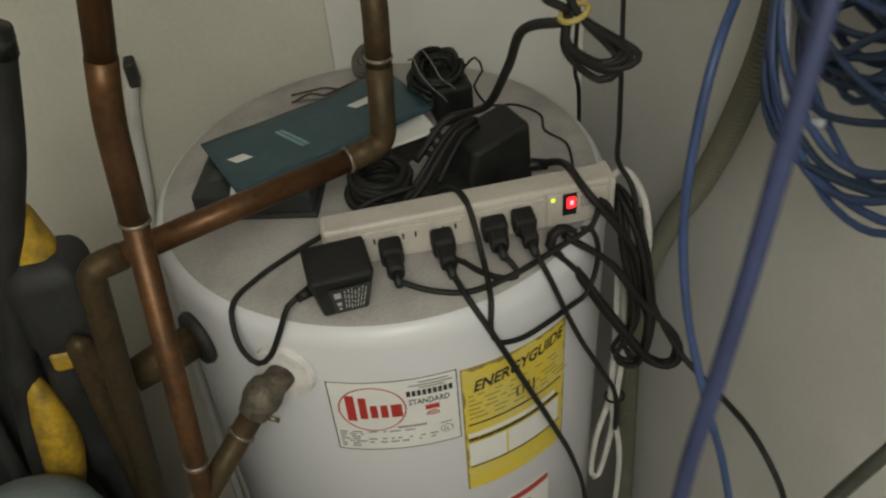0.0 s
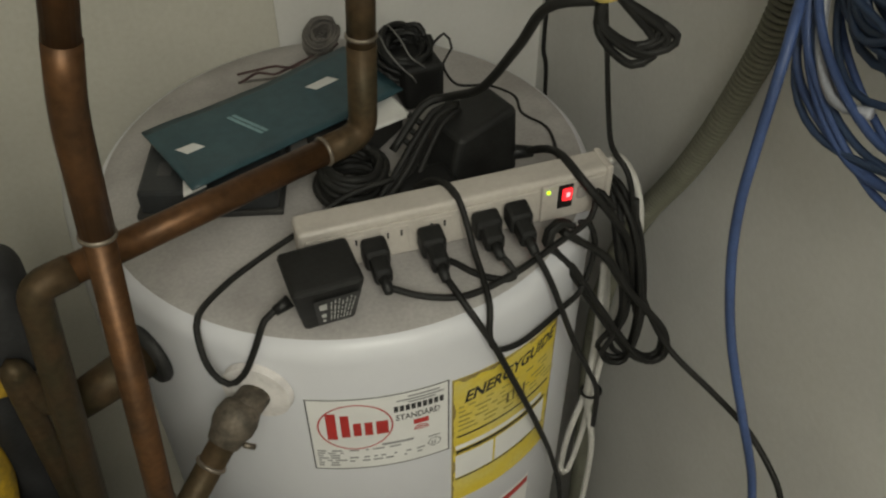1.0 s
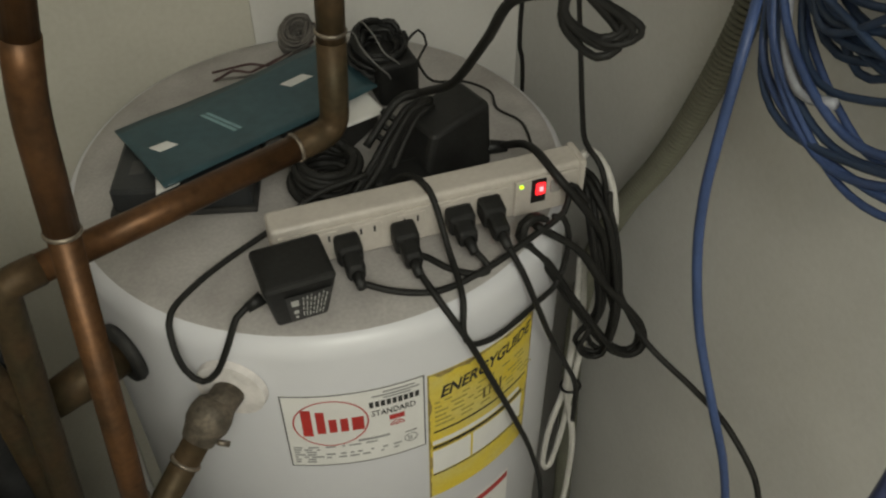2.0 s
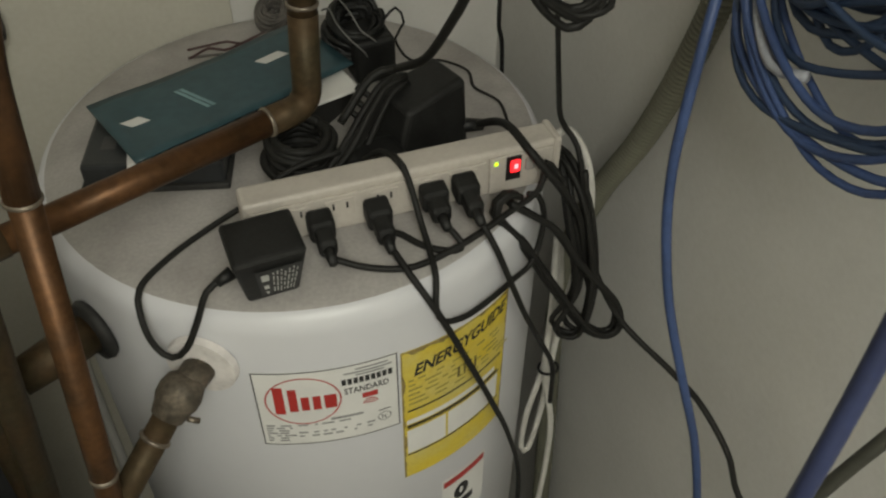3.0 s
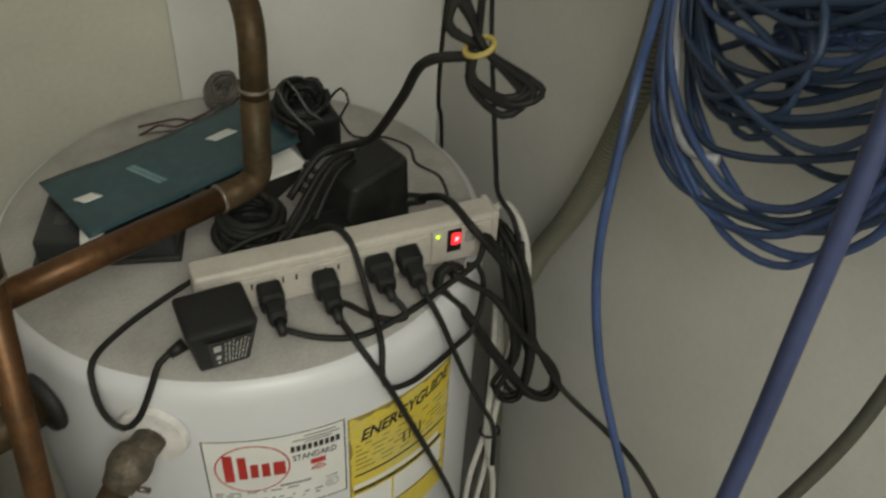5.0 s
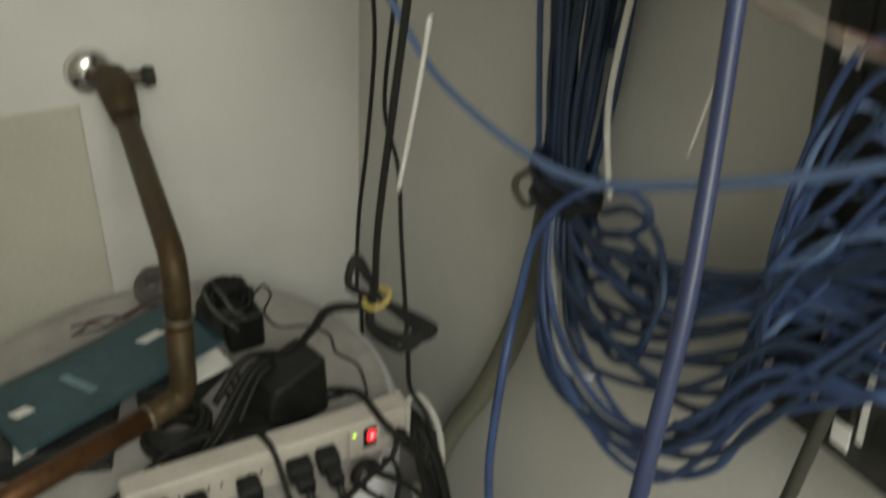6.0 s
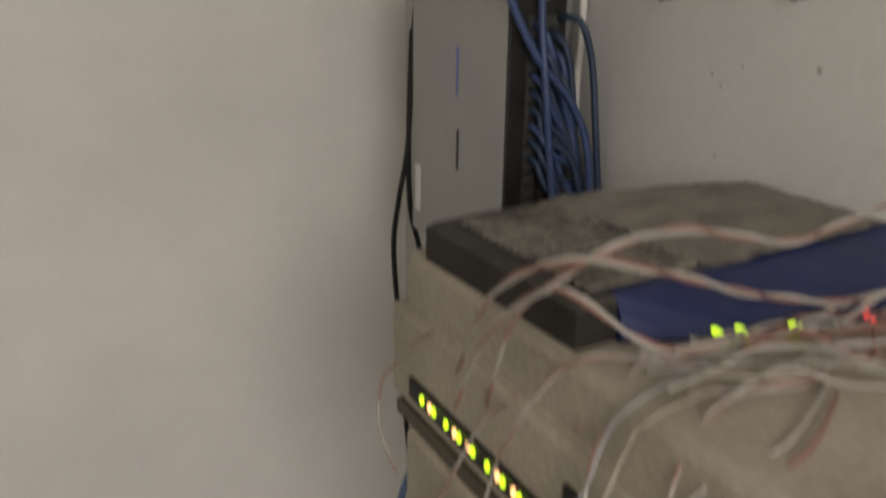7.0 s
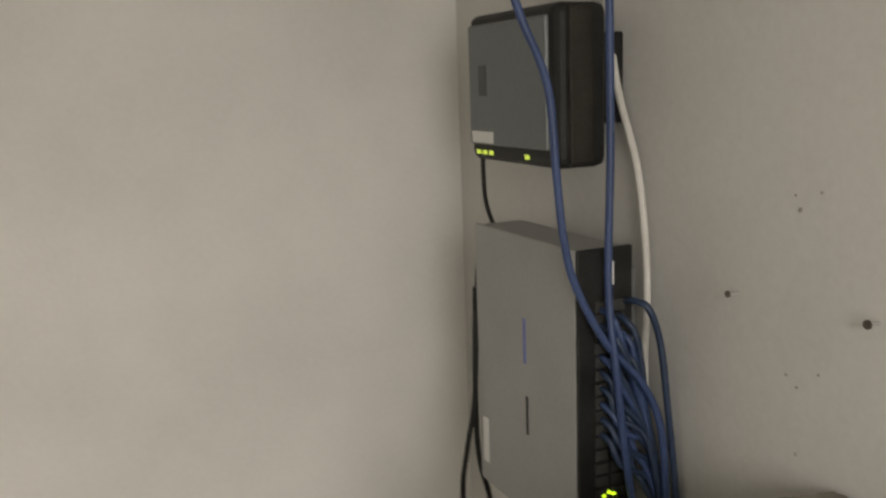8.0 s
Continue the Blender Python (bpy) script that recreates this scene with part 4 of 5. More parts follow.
for k in range(11):
    t1, t2 = rnd.uniform(-0.010, 0.010), rnd.uniform(0, 6.28)
    part("tie", tube([Vector((0.342, -0.242 + t1 * 0.5, 1.588 + t1)) + Vector((0.022 * math.cos(a), 0.040 * math.sin(a), 0.010 * math.sin(a + t2) + 0.0025 * k - 0.01)) for a in (2 * math.pi * i / 16 for i in range(17))], 0.0036, 6), BLUE_DARK if k % 3 == 0 else RUBBER, bundle_b, "dark cable wrapped as a tie", smooth=True)
part("loose_end", tube([(0.33, -0.205, 1.59), (0.325, -0.19, 1.575), (0.33, -0.182, 1.555), (0.338, -0.19, 1.54), (0.34, -0.205, 1.55)], 0.004, 7), HOSE, bundle_b, smooth=True)
part("side_loop", tube([(0.350, -0.26, 1.96), (0.345, -0.285, 1.90), (0.343, -0.292, 1.84), (0.345, -0.283, 1.78), (0.35, -0.265, 1.73)], 0.0042, 7), BLUE_DARK, bundle_b, smooth=True)

hank = thing("cable_hank", (0.33, -0.42, 1.5), "big hank of coiled blue network cable hanging on the wall", "cable hank")
rnd = random.Random(77)
SAG = Vector((-0.022, -0.022, 0.030))  # how far the loops swing out from the knot
OUTER = [(0.332, -0.245, 1.575), (0.322, -0.262, 1.49), (0.318, -0.282, 1.43), (0.316, -0.325, 1.395), (0.316, -0.38, 1.388), (0.316, -0.445, 1.412), (0.314, -0.495, 1.468), (0.312, -0.530, 1.55), (0.312, -0.575, 1.64)]
INNER = [(0.345, -0.262, 1.585), (0.344, -0.280, 1.562), (0.342, -0.305, 1.553), (0.340, -0.335, 1.556), (0.338, -0.370, 1.568), (0.334, -0.410, 1.590), (0.330, -0.450, 1.618), (0.325, -0.510, 1.655), (0.318, -0.60, 1.70)]
US = (0.0, 0.03, 0.05, 0.10, 0.16, 0.17, 0.25, 0.33, 0.36, 0.45, 0.50, 0.54, 0.60, 0.66, 0.73, 0.80, 0.86, 0.92, 0.96, 1.0)
for k, u in enumerate(US):
    ph, amp, dx = rnd.uniform(0, 6.28), rnd.uniform(0.006, 0.022), rnd.uniform(-0.012, 0.014)
    swing = rnd.uniform(-0.10, 0.14)
    pts = []
    for i, (a, b) in enumerate(zip(OUTER, INNER)):
        w = min(1.0, max(0.0, u + swing * (i / 8 - 0.3)))
        p = Vector(a).lerp(Vector(b), w)
        e = math.sin(math.pi * i / 8)
        pts.append(p + SAG * min(1.0, i / 2.5) + Vector((dx, math.cos(ph + i * 0.8) * amp * e * 0.7, math.sin(ph + i * 0.9) * amp * e)))
    pts[-1] += Vector((0, rnd.uniform(-0.06, 0.02), rnd.uniform(-0.05, 0.08)))
    # Inner loops mostly take the darker blue, outer loops mostly the plain one.
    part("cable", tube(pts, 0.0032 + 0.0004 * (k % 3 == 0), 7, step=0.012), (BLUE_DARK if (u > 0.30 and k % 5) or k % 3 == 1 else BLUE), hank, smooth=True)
for k in range(4):
    z = 1.455 + 0.024 * k
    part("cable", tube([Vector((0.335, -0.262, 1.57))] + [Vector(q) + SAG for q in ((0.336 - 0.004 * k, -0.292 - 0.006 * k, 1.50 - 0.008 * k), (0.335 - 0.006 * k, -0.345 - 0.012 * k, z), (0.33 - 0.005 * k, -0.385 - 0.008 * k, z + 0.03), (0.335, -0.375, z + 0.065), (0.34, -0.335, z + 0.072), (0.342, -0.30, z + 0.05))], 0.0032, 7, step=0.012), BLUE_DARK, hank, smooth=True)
part("grey_cable", tube([(0.33, -0.25, 1.58), (0.314, -0.276, 1.53), (0.300, -0.305, 1.482), (0.290, -0.342, 1.460), (0.296, -0.372, 1.466)], 0.0045, 7), mat("grey_cable", (0.35, 0.36, 0.40), 0.5), hank, "pale grey cable in the hank", smooth=True)

cable("thick_cable", [(0.108, -0.628, 2.082), (0.100, -0.612, 2.080), (0.104, -0.590, 2.062), (0.111, -0.574, 2.02), (0.114, -0.576, 1.95), (0.107, -0.588, 1.90), (0.087, -0.611, 1.85), (0.066, -0.633, 1.80), (0.049, -0.647, 1.75), (0.038, -0.656, 1.70), (0.031, -0.661, 1.65), (0.022, -0.667, 1.60), (0.014, -0.671, 1.55), (0.016, -0.668, 1.50), (0.026, -0.659, 1.45), (0.041, -0.646, 1.40), (0.061, -0.627, 1.30), (0.080, -0.612, 1.20), (0.112, -0.589, 1.0), (0.125, -0.58, 0.6), (0.125, -0.58, 0.01)], 0.0036, PURPLE, "thick violet-blue cable hanging from the network unit", 12)
cable("black_cable", [(0.312, -0.582, 1.84), (0.308, -0.579, 1.70), (0.303, -0.576, 1.60), (0.287, -0.580, 1.50), (0.250, -0.588, 1.40), (0.205, -0.580, 1.30), (0.182, -0.568, 1.20), (0.172, -0.559, 1.10), (0.170, -0.55, 0.7), (0.170, -0.55, 0.01)], 0.0052, mat("dark_olive_cable", (0.05, 0.05, 0.04), 0.45), "thick dark cable hanging in front of the wall", 10)
cable("light_blue_cable", [(0.20, -0.16, 1.935), (0.20, -0.115, 1.87), (0.20, -0.098, 1.81), (0.20, -0.14, 1.762), (0.20, -0.215, 1.722), (0.20, -0.29, 1.708), (0.20, -0.365, 1.707), (0.20, -0.43, 1.719), (0.20, -0.505, 1.755), (0.20, -0.57, 1.792), (0.205, -0.62, 1.825), (0.22, -0.68, 1.87), (0.25, -0.74, 1.93)], 0.0034, BLUE_LIGHT, "pale blue network cable looping under the unit")
cable("white_wire", [(0.30, -0.335, 1.96), (0.302, -0.337, 1.87), (0.30, -0.33, 1.78), (0.299, -0.328, 1.72), (0.30, -0.334, 1.68), (0.305, -0.342, 1.635)], 0.003, WHITE_CORD, "white wire hanging behind the unit", 6, "wire")
cable("white_wire", [(0.30, -0.43, 1.96), (0.301, -0.434, 1.84), (0.30, -0.425, 1.77), (0.30, -0.416, 1.71)], 0.0014, WHITE_CORD, "thin white wire end hanging down", 6, "wire")
cable("white_wire", [(0.14, -0.318, 1.80), (0.138, -0.308, 1.74), (0.132, -0.296, 1.66)], 0.0022, WHITE_CORD, "short white cord clipped beside the black one", 6, "wire")


WIRE_PALE = mat("pale_wire", (0.37, 0.335, 0.30), 0.55, vary=0.1, scale=60, bump=0)


def twisted(name, pts, r, label):
    """A red and white twisted pair: two wires wound round each other."""
    path = smooth_path(pts, 0.003)
    ob = thing(name, tuple(path[0]), label, "wire", "jumper wires")
    for ph, m in ((0, WIRE_PALE), (math.pi, RED_WIRE)):
        q = []
        for i, p in enumerate(path):
            a = ph + i * 0.30
            q.append(p + Vector((0.4 * math.cos(a), math.cos(a) * 0.6, math.sin(a))) * r * 0.9)
        part("strand", tube(q, r if ph == 0 else r * 0.7, 6, smooth=False), m, ob, smooth=True)
    return ob


twisted("twisted_wire", [(0.13, -0.42, 1.955), (0.118, -0.436, 1.915), (0.118, -0.475, 1.908), (0.118, -0.52, 1.905), (0.12, -0.57, 1.897), (0.12, -0.61, 1.892), (0.122, -0.66, 1.893), (0.14, -0.72, 1.90)], 0.0011, "red and white twisted jumper wire hanging in an arc")

# ---- patch panel on the wall ----
patch = thing("patch_panel", (0.33, -0.62, 1.7), "black patch panel with white port labels on the wall", "patch panel")
part("plate", box((0.318, -0.80, 1.555), (0.334, -0.525, 1.93), 0.003), BLACK_DUST, patch)
for y in (-0.56, -0.70):
    part("standoff", box((0.334, y - 0.03, 1.60), (XW, y + 0.03, 1.88), 0.002), BLACK_DUST, patch)
rnd = random.Random(4)
for i in range(5):
    y = -0.548 - 0.038 * i
    for j in range(8):
        z = 1.60 + 0.040 * j
        p = part("port", box((0.312, y - 0.011, z - 0.010), (0.3185, y + 0.011, z + 0.010), 0.0015), BLACK, patch)
    part("label_strip", box((0.3165, y - 0.0185, 1.58), (0.3178, y - 0.0135, 1.70), 0.0004), PAPER, patch, "white label strip")
for y, z in ((-0.547, 1.818), (-0.588, 1.577), (-0.600, 1.80)):
    part("label", box((0.3155, y - 0.008, z - 0.009), (0.3172, y + 0.006, z + 0.009), 0.0005), PAPER, patch, "white label")
for k in range(28):
    j, q = rnd.uniform(-1, 1), rnd.uniform(-1, 1)
    if k % 2:
        # drops steeply along the panel's edge
        z = 1.66 + 0.172 * (k / 27)
        y = -0.528 - 0.012 * (k % 3)
        pts = [(0.313, y - 0.02, z - 0.01), (0.298, y - 0.004, z + 0.004), (0.293, y + 0.012, z - 0.03), (0.297, -0.514 + 0.008 * j, min(z - 0.06, 1.69)), (0.300 + 0.006 * q, -0.514 + 0.010 * q, 1.61), (0.304, -0.510 + 0.012 * q, 1.56), (0.310, -0.495 + 0.012 * j, 1.505), (0.318, -0.46 + 0.01 * q, 1.46 + 0.015 * j)]
    else:
        # slants across to the hank
        z = 1.675 + 0.12 * (k / 27)
        y = -0.600 - 0.035 * (k % 4)
        pts = [(0.313, y - 0.02, z + 0.01), (0.298, y, z + 0.006), (0.293, y + 0.03, z - 0.012), (0.296, -0.545 + 0.008 * q, 1.69 + 0.012 * j + (z - 1.73) * 0.5), (0.302, -0.502 + 0.008 * j, 1.644 + 0.014 * q), (0.312, -0.455, 1.612 + 0.018 * j), (0.325, -0.405, 1.588 + 0.02 * q), (0.334, -0.355, 1.565 + 0.02 * j)]
    cable("blue_patch_cable", pts, 0.0027, (BLUE, BLUE_LIGHT, BLUE, BLUE_DARK, BLUE)[k % 5], "blue patch cable plugged into the panel", 7, group="patch cables")
# the panel leans a little
for ob in patch.children:
    for v in ob.data.vertices:
        v.co.y += 0.028 + (v.co.z - 1.72) * 0.16

# ---- stacked network units ----
UX = 0.118
unit = thing("network_unit", (0.24, -0.55, 1.94), "putty-coloured network unit with lit green lamps", "network unit", "stacked network units")
part("case", box((UX, -0.72, 1.944), (0.36, -0.292, 2.036), 0.004), PUTTY, unit)
part("bay", box((UX - 0.0015, -0.443, 1.966), (UX + 0.002, -0.318, 1.994), 0.0008), BLACK, unit, "open dark slot")
# Vent slits are thin bars on the face, coloured as the shade inside them.
for k in range(6):
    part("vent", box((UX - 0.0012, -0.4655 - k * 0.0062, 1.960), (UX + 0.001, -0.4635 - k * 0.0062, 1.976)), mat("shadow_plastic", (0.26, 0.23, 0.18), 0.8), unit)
for y, z in ((-0.4490, 1.964), (-0.4528, 1.9635), (-0.5375, 1.962)):
    part("lamp", box((UX - 0.0015, y - 0.0009, z - 0.0036), (UX + 0.001, y + 0.0009, z + 0.0036), 0.0005), LED_GREEN, unit, "lit green lamp")
part("socket", box((UX - 0.004, -0.364, 1.938), (UX + 0.012, -0.330, 1.946), 0.001), BLACK, unit, "black power socket")
for z in (1.944, 2.036):
    part("bracket", box((0.36, -0.66, z - 0.004 if z > 2 else z), (XW, -0.40, z if z > 2 else z + 0.004), 0.001), GREY_METAL, unit)
unit2 = thing("network_unit", (0.24, -0.55, 2.045), "putty-coloured network unit with a row of lit port lamps", "network unit", "stacked network units")
part("case", box((UX + 0.006, -0.72, 2.046), (0.36, -0.258, 2.110), 0.004), PUTTY, unit2)
part("lamp_strip", box((UX + 0.0035, -0.450, 2.056), (UX + 0.008, -0.290, 2.070), 0.0008), BLACK, unit2, "dark strip behind the port lamps")
for k in range(8):
    y = -0.311 - k * 0.0161
    part("lamp", box((UX + 0.0015, y - 0.0015, 2.0610), (UX + 0.005, y + 0.0011, 2.0662), 0.0006), LED_GREEN, unit2, "lit green lamp")
    if k in (1, 3, 4, 6, 7):
        part("lamp", box((UX + 0.0015, y + 0.0042, 2.0610), (UX + 0.005, y + 0.0064, 2.0662), 0.0006), LED_AMBER, unit2, "lit amber lamp")
part("bay", box((UX + 0.0035, -0.476, 2.060), (UX + 0.008, -0.458, 2.092), 0.0008), BLACK, unit2, "open dark slot")
for y in (-0.5235, -0.5280):
    part("lamp", box((UX + 0.002, y - 0.0007, 2.0515), (UX + 0.008, y + 0.0007, 2.0590), 0.0004), LED_GREEN, unit2, "lit green lamp")
for z in (2.078, 2.071):
    part("lamp", box((UX - 0.0065, -0.6135, z - 0.0011), (UX + 0.008, -0.6105, z + 0.0011), 0.0004), LED_AMBER, unit2, "lit amber lamp")
part("plug_block", box((0.10, -0.665, 2.062), (UX + 0.008, -0.622, 2.098), 0.003), BLACK, unit2, "black plug at the unit's end")
part("lamp", box((UX - 0.004, -0.628, 2.088), (UX + 0.006, -0.624, 2.096)), LED_AMBER, unit2, "lit amber lamp")
# Slab closes the gap between the units, brown for the shade in it.
part("ledge", box((UX + 0.004, -0.62, 2.0362), (0.35, -0.27, 2.0458), 0.0006), mat("brown_shaded_gap", (0.10, 0.085, 0.06), 0.8), unit2)
part("lid", box((UX + 0.011, -0.71, 2.108), (0.36, -0.270, 2.148), 0.006), PUTTY, unit2)
part("lid_rib", box((UX + 0.010, -0.60, 2.1085), (UX + 0.014, -0.264, 2.1135), 0.001), PUTTY, unit2)

# ---- router on top ----
Q = ((0.131, -0.294), (0.382, -0.300), (0.136, -0.441), (0.382, -0.415))  # back left, back right, front left, front right
RZ = 2.1480


def in_router(bm):
    """Carries unit coordinates (u across, v from back to front, height in metres) onto the router's plan."""
    for w in bm.verts:
        u, v = w.co.x, w.co.y
        x = (Q[0][0] * (1 - u) + Q[1][0] * u) * (1 - v) + (Q[2][0] * (1 - u) + Q[3][0] * u) * v
        y = (Q[0][1] * (1 - u) + Q[1][1] * u) * (1 - v) + (Q[2][1] * (1 - u) + Q[3][1] * u) * v
        y += 0.017 * (1 - v) * math.sin(math.pi * u)
        w.co = Vector((x, y - 0.003 * max(0.0, v - 0.9) * 10 * math.sin(math.pi * u), RZ + w.co.z))
    return bm


def slab(u0, u1, v0, v1, z0, z1, nu=1, edge=0.0):
    bm = bmesh.new()
    bmesh.ops.create_grid(bm, x_segments=nu, y_segments=1, size=0.5)
    low = list(bm.verts)
    got = bmesh.ops.extrude_face_region(bm, geom=bm.faces[:])
    top = [g for g in got["geom"] if isinstance(g, bmesh.types.BMVert)]
    for w in top:
        w.co.z = 1.0
    for w in bm.verts:
        k = edge if w.co.z > 0.5 else 0.0
        w.co = Vector((u0 + k + (u1 - u0 - 2 * k) * (w.co.x + 0.5), v0 + k + (v1 - v0 - 2 * k) * (w.co.y + 0.5), z0 + (z1 - z0) * w.co.z))
    return in_router(bm)


LID_DARK = mat("grimy_router_lid", (0.055, 0.049, 0.040), 0.85, vary=0.25, scale=30, bump=0.3, fine=240, tint=(0.028, 0.025, 0.020))
LID_DUST = mat("thick_grey_dust", (0.235, 0.215, 0.182), 0.95, vary=0.16, scale=40, bump=0.5, fine=300, tint=(0.15, 0.135, 0.112))
router = thing("router", (0.24, -0.37, RZ), "dusty charcoal router with a blue front and lit lamps", "router")
part("case", slab(0, 1, 0, 1, 0.0, 0.0195, 8), ROUTER_DARK, router)
part("case_top", slab(0.0, 1.0, 0.0, 1.0, 0.0195, 0.0225, 8, 0.02), LID_DARK, router, "grimy charcoal lid")
part("vent_recess", slab(0.05, 0.36, 0.10, 0.96, 0.0222, 0.0230, 1), BLACK, router, "dark vent opening")
for k in range(16):
    part("vent_rib", slab(0.055, 0.355, 0.115 + k * 0.053, 0.140 + k * 0.053, 0.0226, 0.0258, 1, 0.004), mat("dusty_vent_rib", (0.17, 0.155, 0.128), 0.9, vary=0.3, scale=60), router)
# dust lies thick over the middle and far side of the lid
bm = bmesh.new()
rows = []
for i in range(41):
    v = 0.02 + 0.96 * i / 40
    row = []
    for k in range(31):
        w = k / 30
        p = Vector((w * 9, v * 7, 1.3))
        lo = 0.37 + 0.07 * noise.noise(Vector((0.5, v * 5, 2.0))) + 0.05 * noise.noise(Vector((0.5, v * 17, 7.0))) + 0.03 * noise.noise(Vector((0.5, v * 45, 7.0)))
        h = 0.0226 + min(1.0, w * 9) * (0.0022 + 0.0014 * noise.noise(p * 1.5) + 0.0009 * noise.noise(p * 5) + 0.0006 * noise.noise(p * 14))
        row.append(bm.verts.new((lo + (0.985 - lo) * w, v, h)))
    rows.append(row)
for a, c in zip(rows, rows[1:]):
    for k in range(30):
        bm.faces.new((a[k], a[k + 1], c[k + 1], c[k]))
part("dust_layer", in_router(bm), LID_DUST, router, "thick grey dust on the lid", smooth=True)
FRONT = ((0.1600, -0.4365, -0.4445), (0.1850, -0.4345, -0.4560), (0.2230, -0.4310, -0.4650), (0.2580, -0.4270, -0.4720), (0.2910, -0.4230, -0.4755), (0.3400, -0.4180, -0.4780), (0.3815, -0.4140, -0.4790))
bm = bmesh.new()
rows = []
for x, yt, yb in FRONT:
    ym = (yt + yb) / 2 - 0.002
    rows.append([bm.verts.new(q) for q in ((x, yt + 0.004, RZ + 0.0232), (x, yt, RZ + 0.0230), (x, ym, RZ + 0.0145), (x, yb, RZ + 0.0035), (x, yb + 0.001, RZ + 0.0010), (x, yt + 0.006, RZ + 0.0010))])
for a, c in zip(rows, rows[1:]):
    for k in range(6):
        bm.faces.new((a[k], a[(k + 1) % 6], c[(k + 1) % 6], c[k]))
bm.faces.new(rows[0])
bm.faces.new(rows[-1][::-1])
part("front_panel", bm, ROUTER_BLUE, router, "deep blue front panel")
for (x, y), m in (((0.203, -0.4615), LED_GREEN), ((0.215, -0.4645), LED_GREEN), ((0.243, -0.4715), LED_GREEN), ((0.288, -0.4770), LED_RED)):
    part("lamp", box((x - 0.0016, y - 0.0025, 2.1505), (x + 0.0016, y + 0.004, 2.1545), 0.0006), m, router, "lit lamp")

rnd = random.Random(90)
W1 = [[(0.120, -0.39, 2.10), (0.110, -0.43, 2.165), (0.118, -0.465, 2.20), (0.137, -0.475, 2.212), (0.164, -0.475, 2.213), (0.193, -0.475, 2.206), (0.228, -0.475, 2.199), (0.256, -0.475, 2.203), (0.290, -0.475, 2.209), (0.34, -0.47, 2.215)],
      [(0.118, -0.36, 2.105), (0.105, -0.42, 2.175), (0.116, -0.465, 2.203), (0.157, -0.475, 2.194), (0.197, -0.475, 2.18), (0.233, -0.475, 2.17), (0.273, -0.475, 2.162), (0.31, -0.47, 2.16)],
      [(0.112, -0.37, 2.09), (0.108, -0.41, 2.15), (0.116, -0.45, 2.185), (0.137, -0.478, 2.171), (0.162, -0.48, 2.160), (0.195, -0.482, 2.160), (0.245, -0.482, 2.155)],
      [(0.262, -0.478, 2.152), (0.272, -0.485, 2.163), (0.295, -0.495, 2.19), (0.315, -0.51, 2.25)],
      [(0.16, -0.475, 2.152), (0.20, -0.482, 2.151), (0.25, -0.492, 2.152), (0.30, -0.50, 2.156)],
      [(0.125, -0.46, 2.12), (0.15, -0.47, 2.151), (0.19, -0.480, 2.155), (0.23, -0.490, 2.152), (0.28, -0.498, 2.150)],
      [(0.112, -0.40, 1.965), (0.106, -0.405, 2.0), (0.108, -0.41, 2.05), (0.112, -0.425, 2.10), (0.13, -0.45, 2.148), (0.17, -0.48, 2.152)],
      [(0.112, -0.50, 2.0), (0.106, -0.495, 2.04), (0.110, -0.49, 2.08), (0.125, -0.48, 2.13), (0.17, -0.49, 2.152)],
      [(0.110, -0.545, 2.03), (0.106, -0.54, 2.07), (0.115, -0.53, 2.115), (0.15, -0.515, 2.151), (0.22, -0.51, 2.152)],
      [(0.115, -0.285, 2.0), (0.108, -0.275, 2.03), (0.112, -0.27, 2.06), (0.118, -0.29, 2.085), (0.125, -0.32, 2.113)],
      [(0.114, -0.34, 1.99), (0.105, -0.36, 2.02), (0.108, -0.375, 2.05), (0.118, -0.39, 2.09), (0.128, -0.41, 2.113)],
      [(0.112, -0.46, 2.01), (0.104, -0.475, 2.0), (0.104, -0.49, 2.004), (0.108, -0.50, 2.03), (0.112, -0.505, 2.06)],
      [(0.20, -0.49, 2.151), (0.25, -0.51, 2.152), (0.30, -0.52, 2.155), (0.34, -0.53, 2.16)],
      [(0.15, -0.50, 2.151), (0.20, -0.515, 2.152), (0.24, -0.505, 2.153), (0.29, -0.52, 2.152)]]
for k, pts in enumerate(W1):
    twisted("twisted_wire", pts, 0.0008 if k > 3 else 0.0012, "red and white twisted jumper wire across the units")
for k in range(5):
    y = rnd.uniform(-0.60, -0.43)
    x = rnd.uniform(0.13, 0.16)
    cable("jumper_wire", [(0.116, y, rnd.uniform(1.99, 2.07)), (0.106, y - rnd.uniform(-0.01, 0.02), 2.075), (0.112, y - 0.02, 2.10), (0.125, y - 0.02, 2.13), (x, y - 0.03, 2.150), (x + rnd.uniform(0.03, 0.10), min(-0.47, y - rnd.uniform(0.0, 0.05)), 2.151)], 0.0009, (WIRE_PALE, RED_WIRE, PUTTY, INK_GREY)[k % 4], "thin loose jumper wire across the units", 6, "wire", "loose jumper wires")

for k in range(12):
    x, y, z = rnd.uniform(0.135, 0.20), rnd.uniform(-0.53, -0.455), 2.1495
    pts = []
    for i in range(7):
        pts.append((x + 0.026 * i + rnd.uniform(-0.008, 0.008), min(-0.472, y + rnd.uniform(-0.014, 0.014) - 0.004 * i), z + 0.002 + abs(rnd.uniform(-0.012, 0.012))))
    cable("jumper_wire", pts, 0.0009, (WIRE_PALE, RED_WIRE, PUTTY, WIRE_PALE, DUST)[k % 5], "thin crumpled jumper wire lying on the unit", 5, "wire", "loose jumper wires")

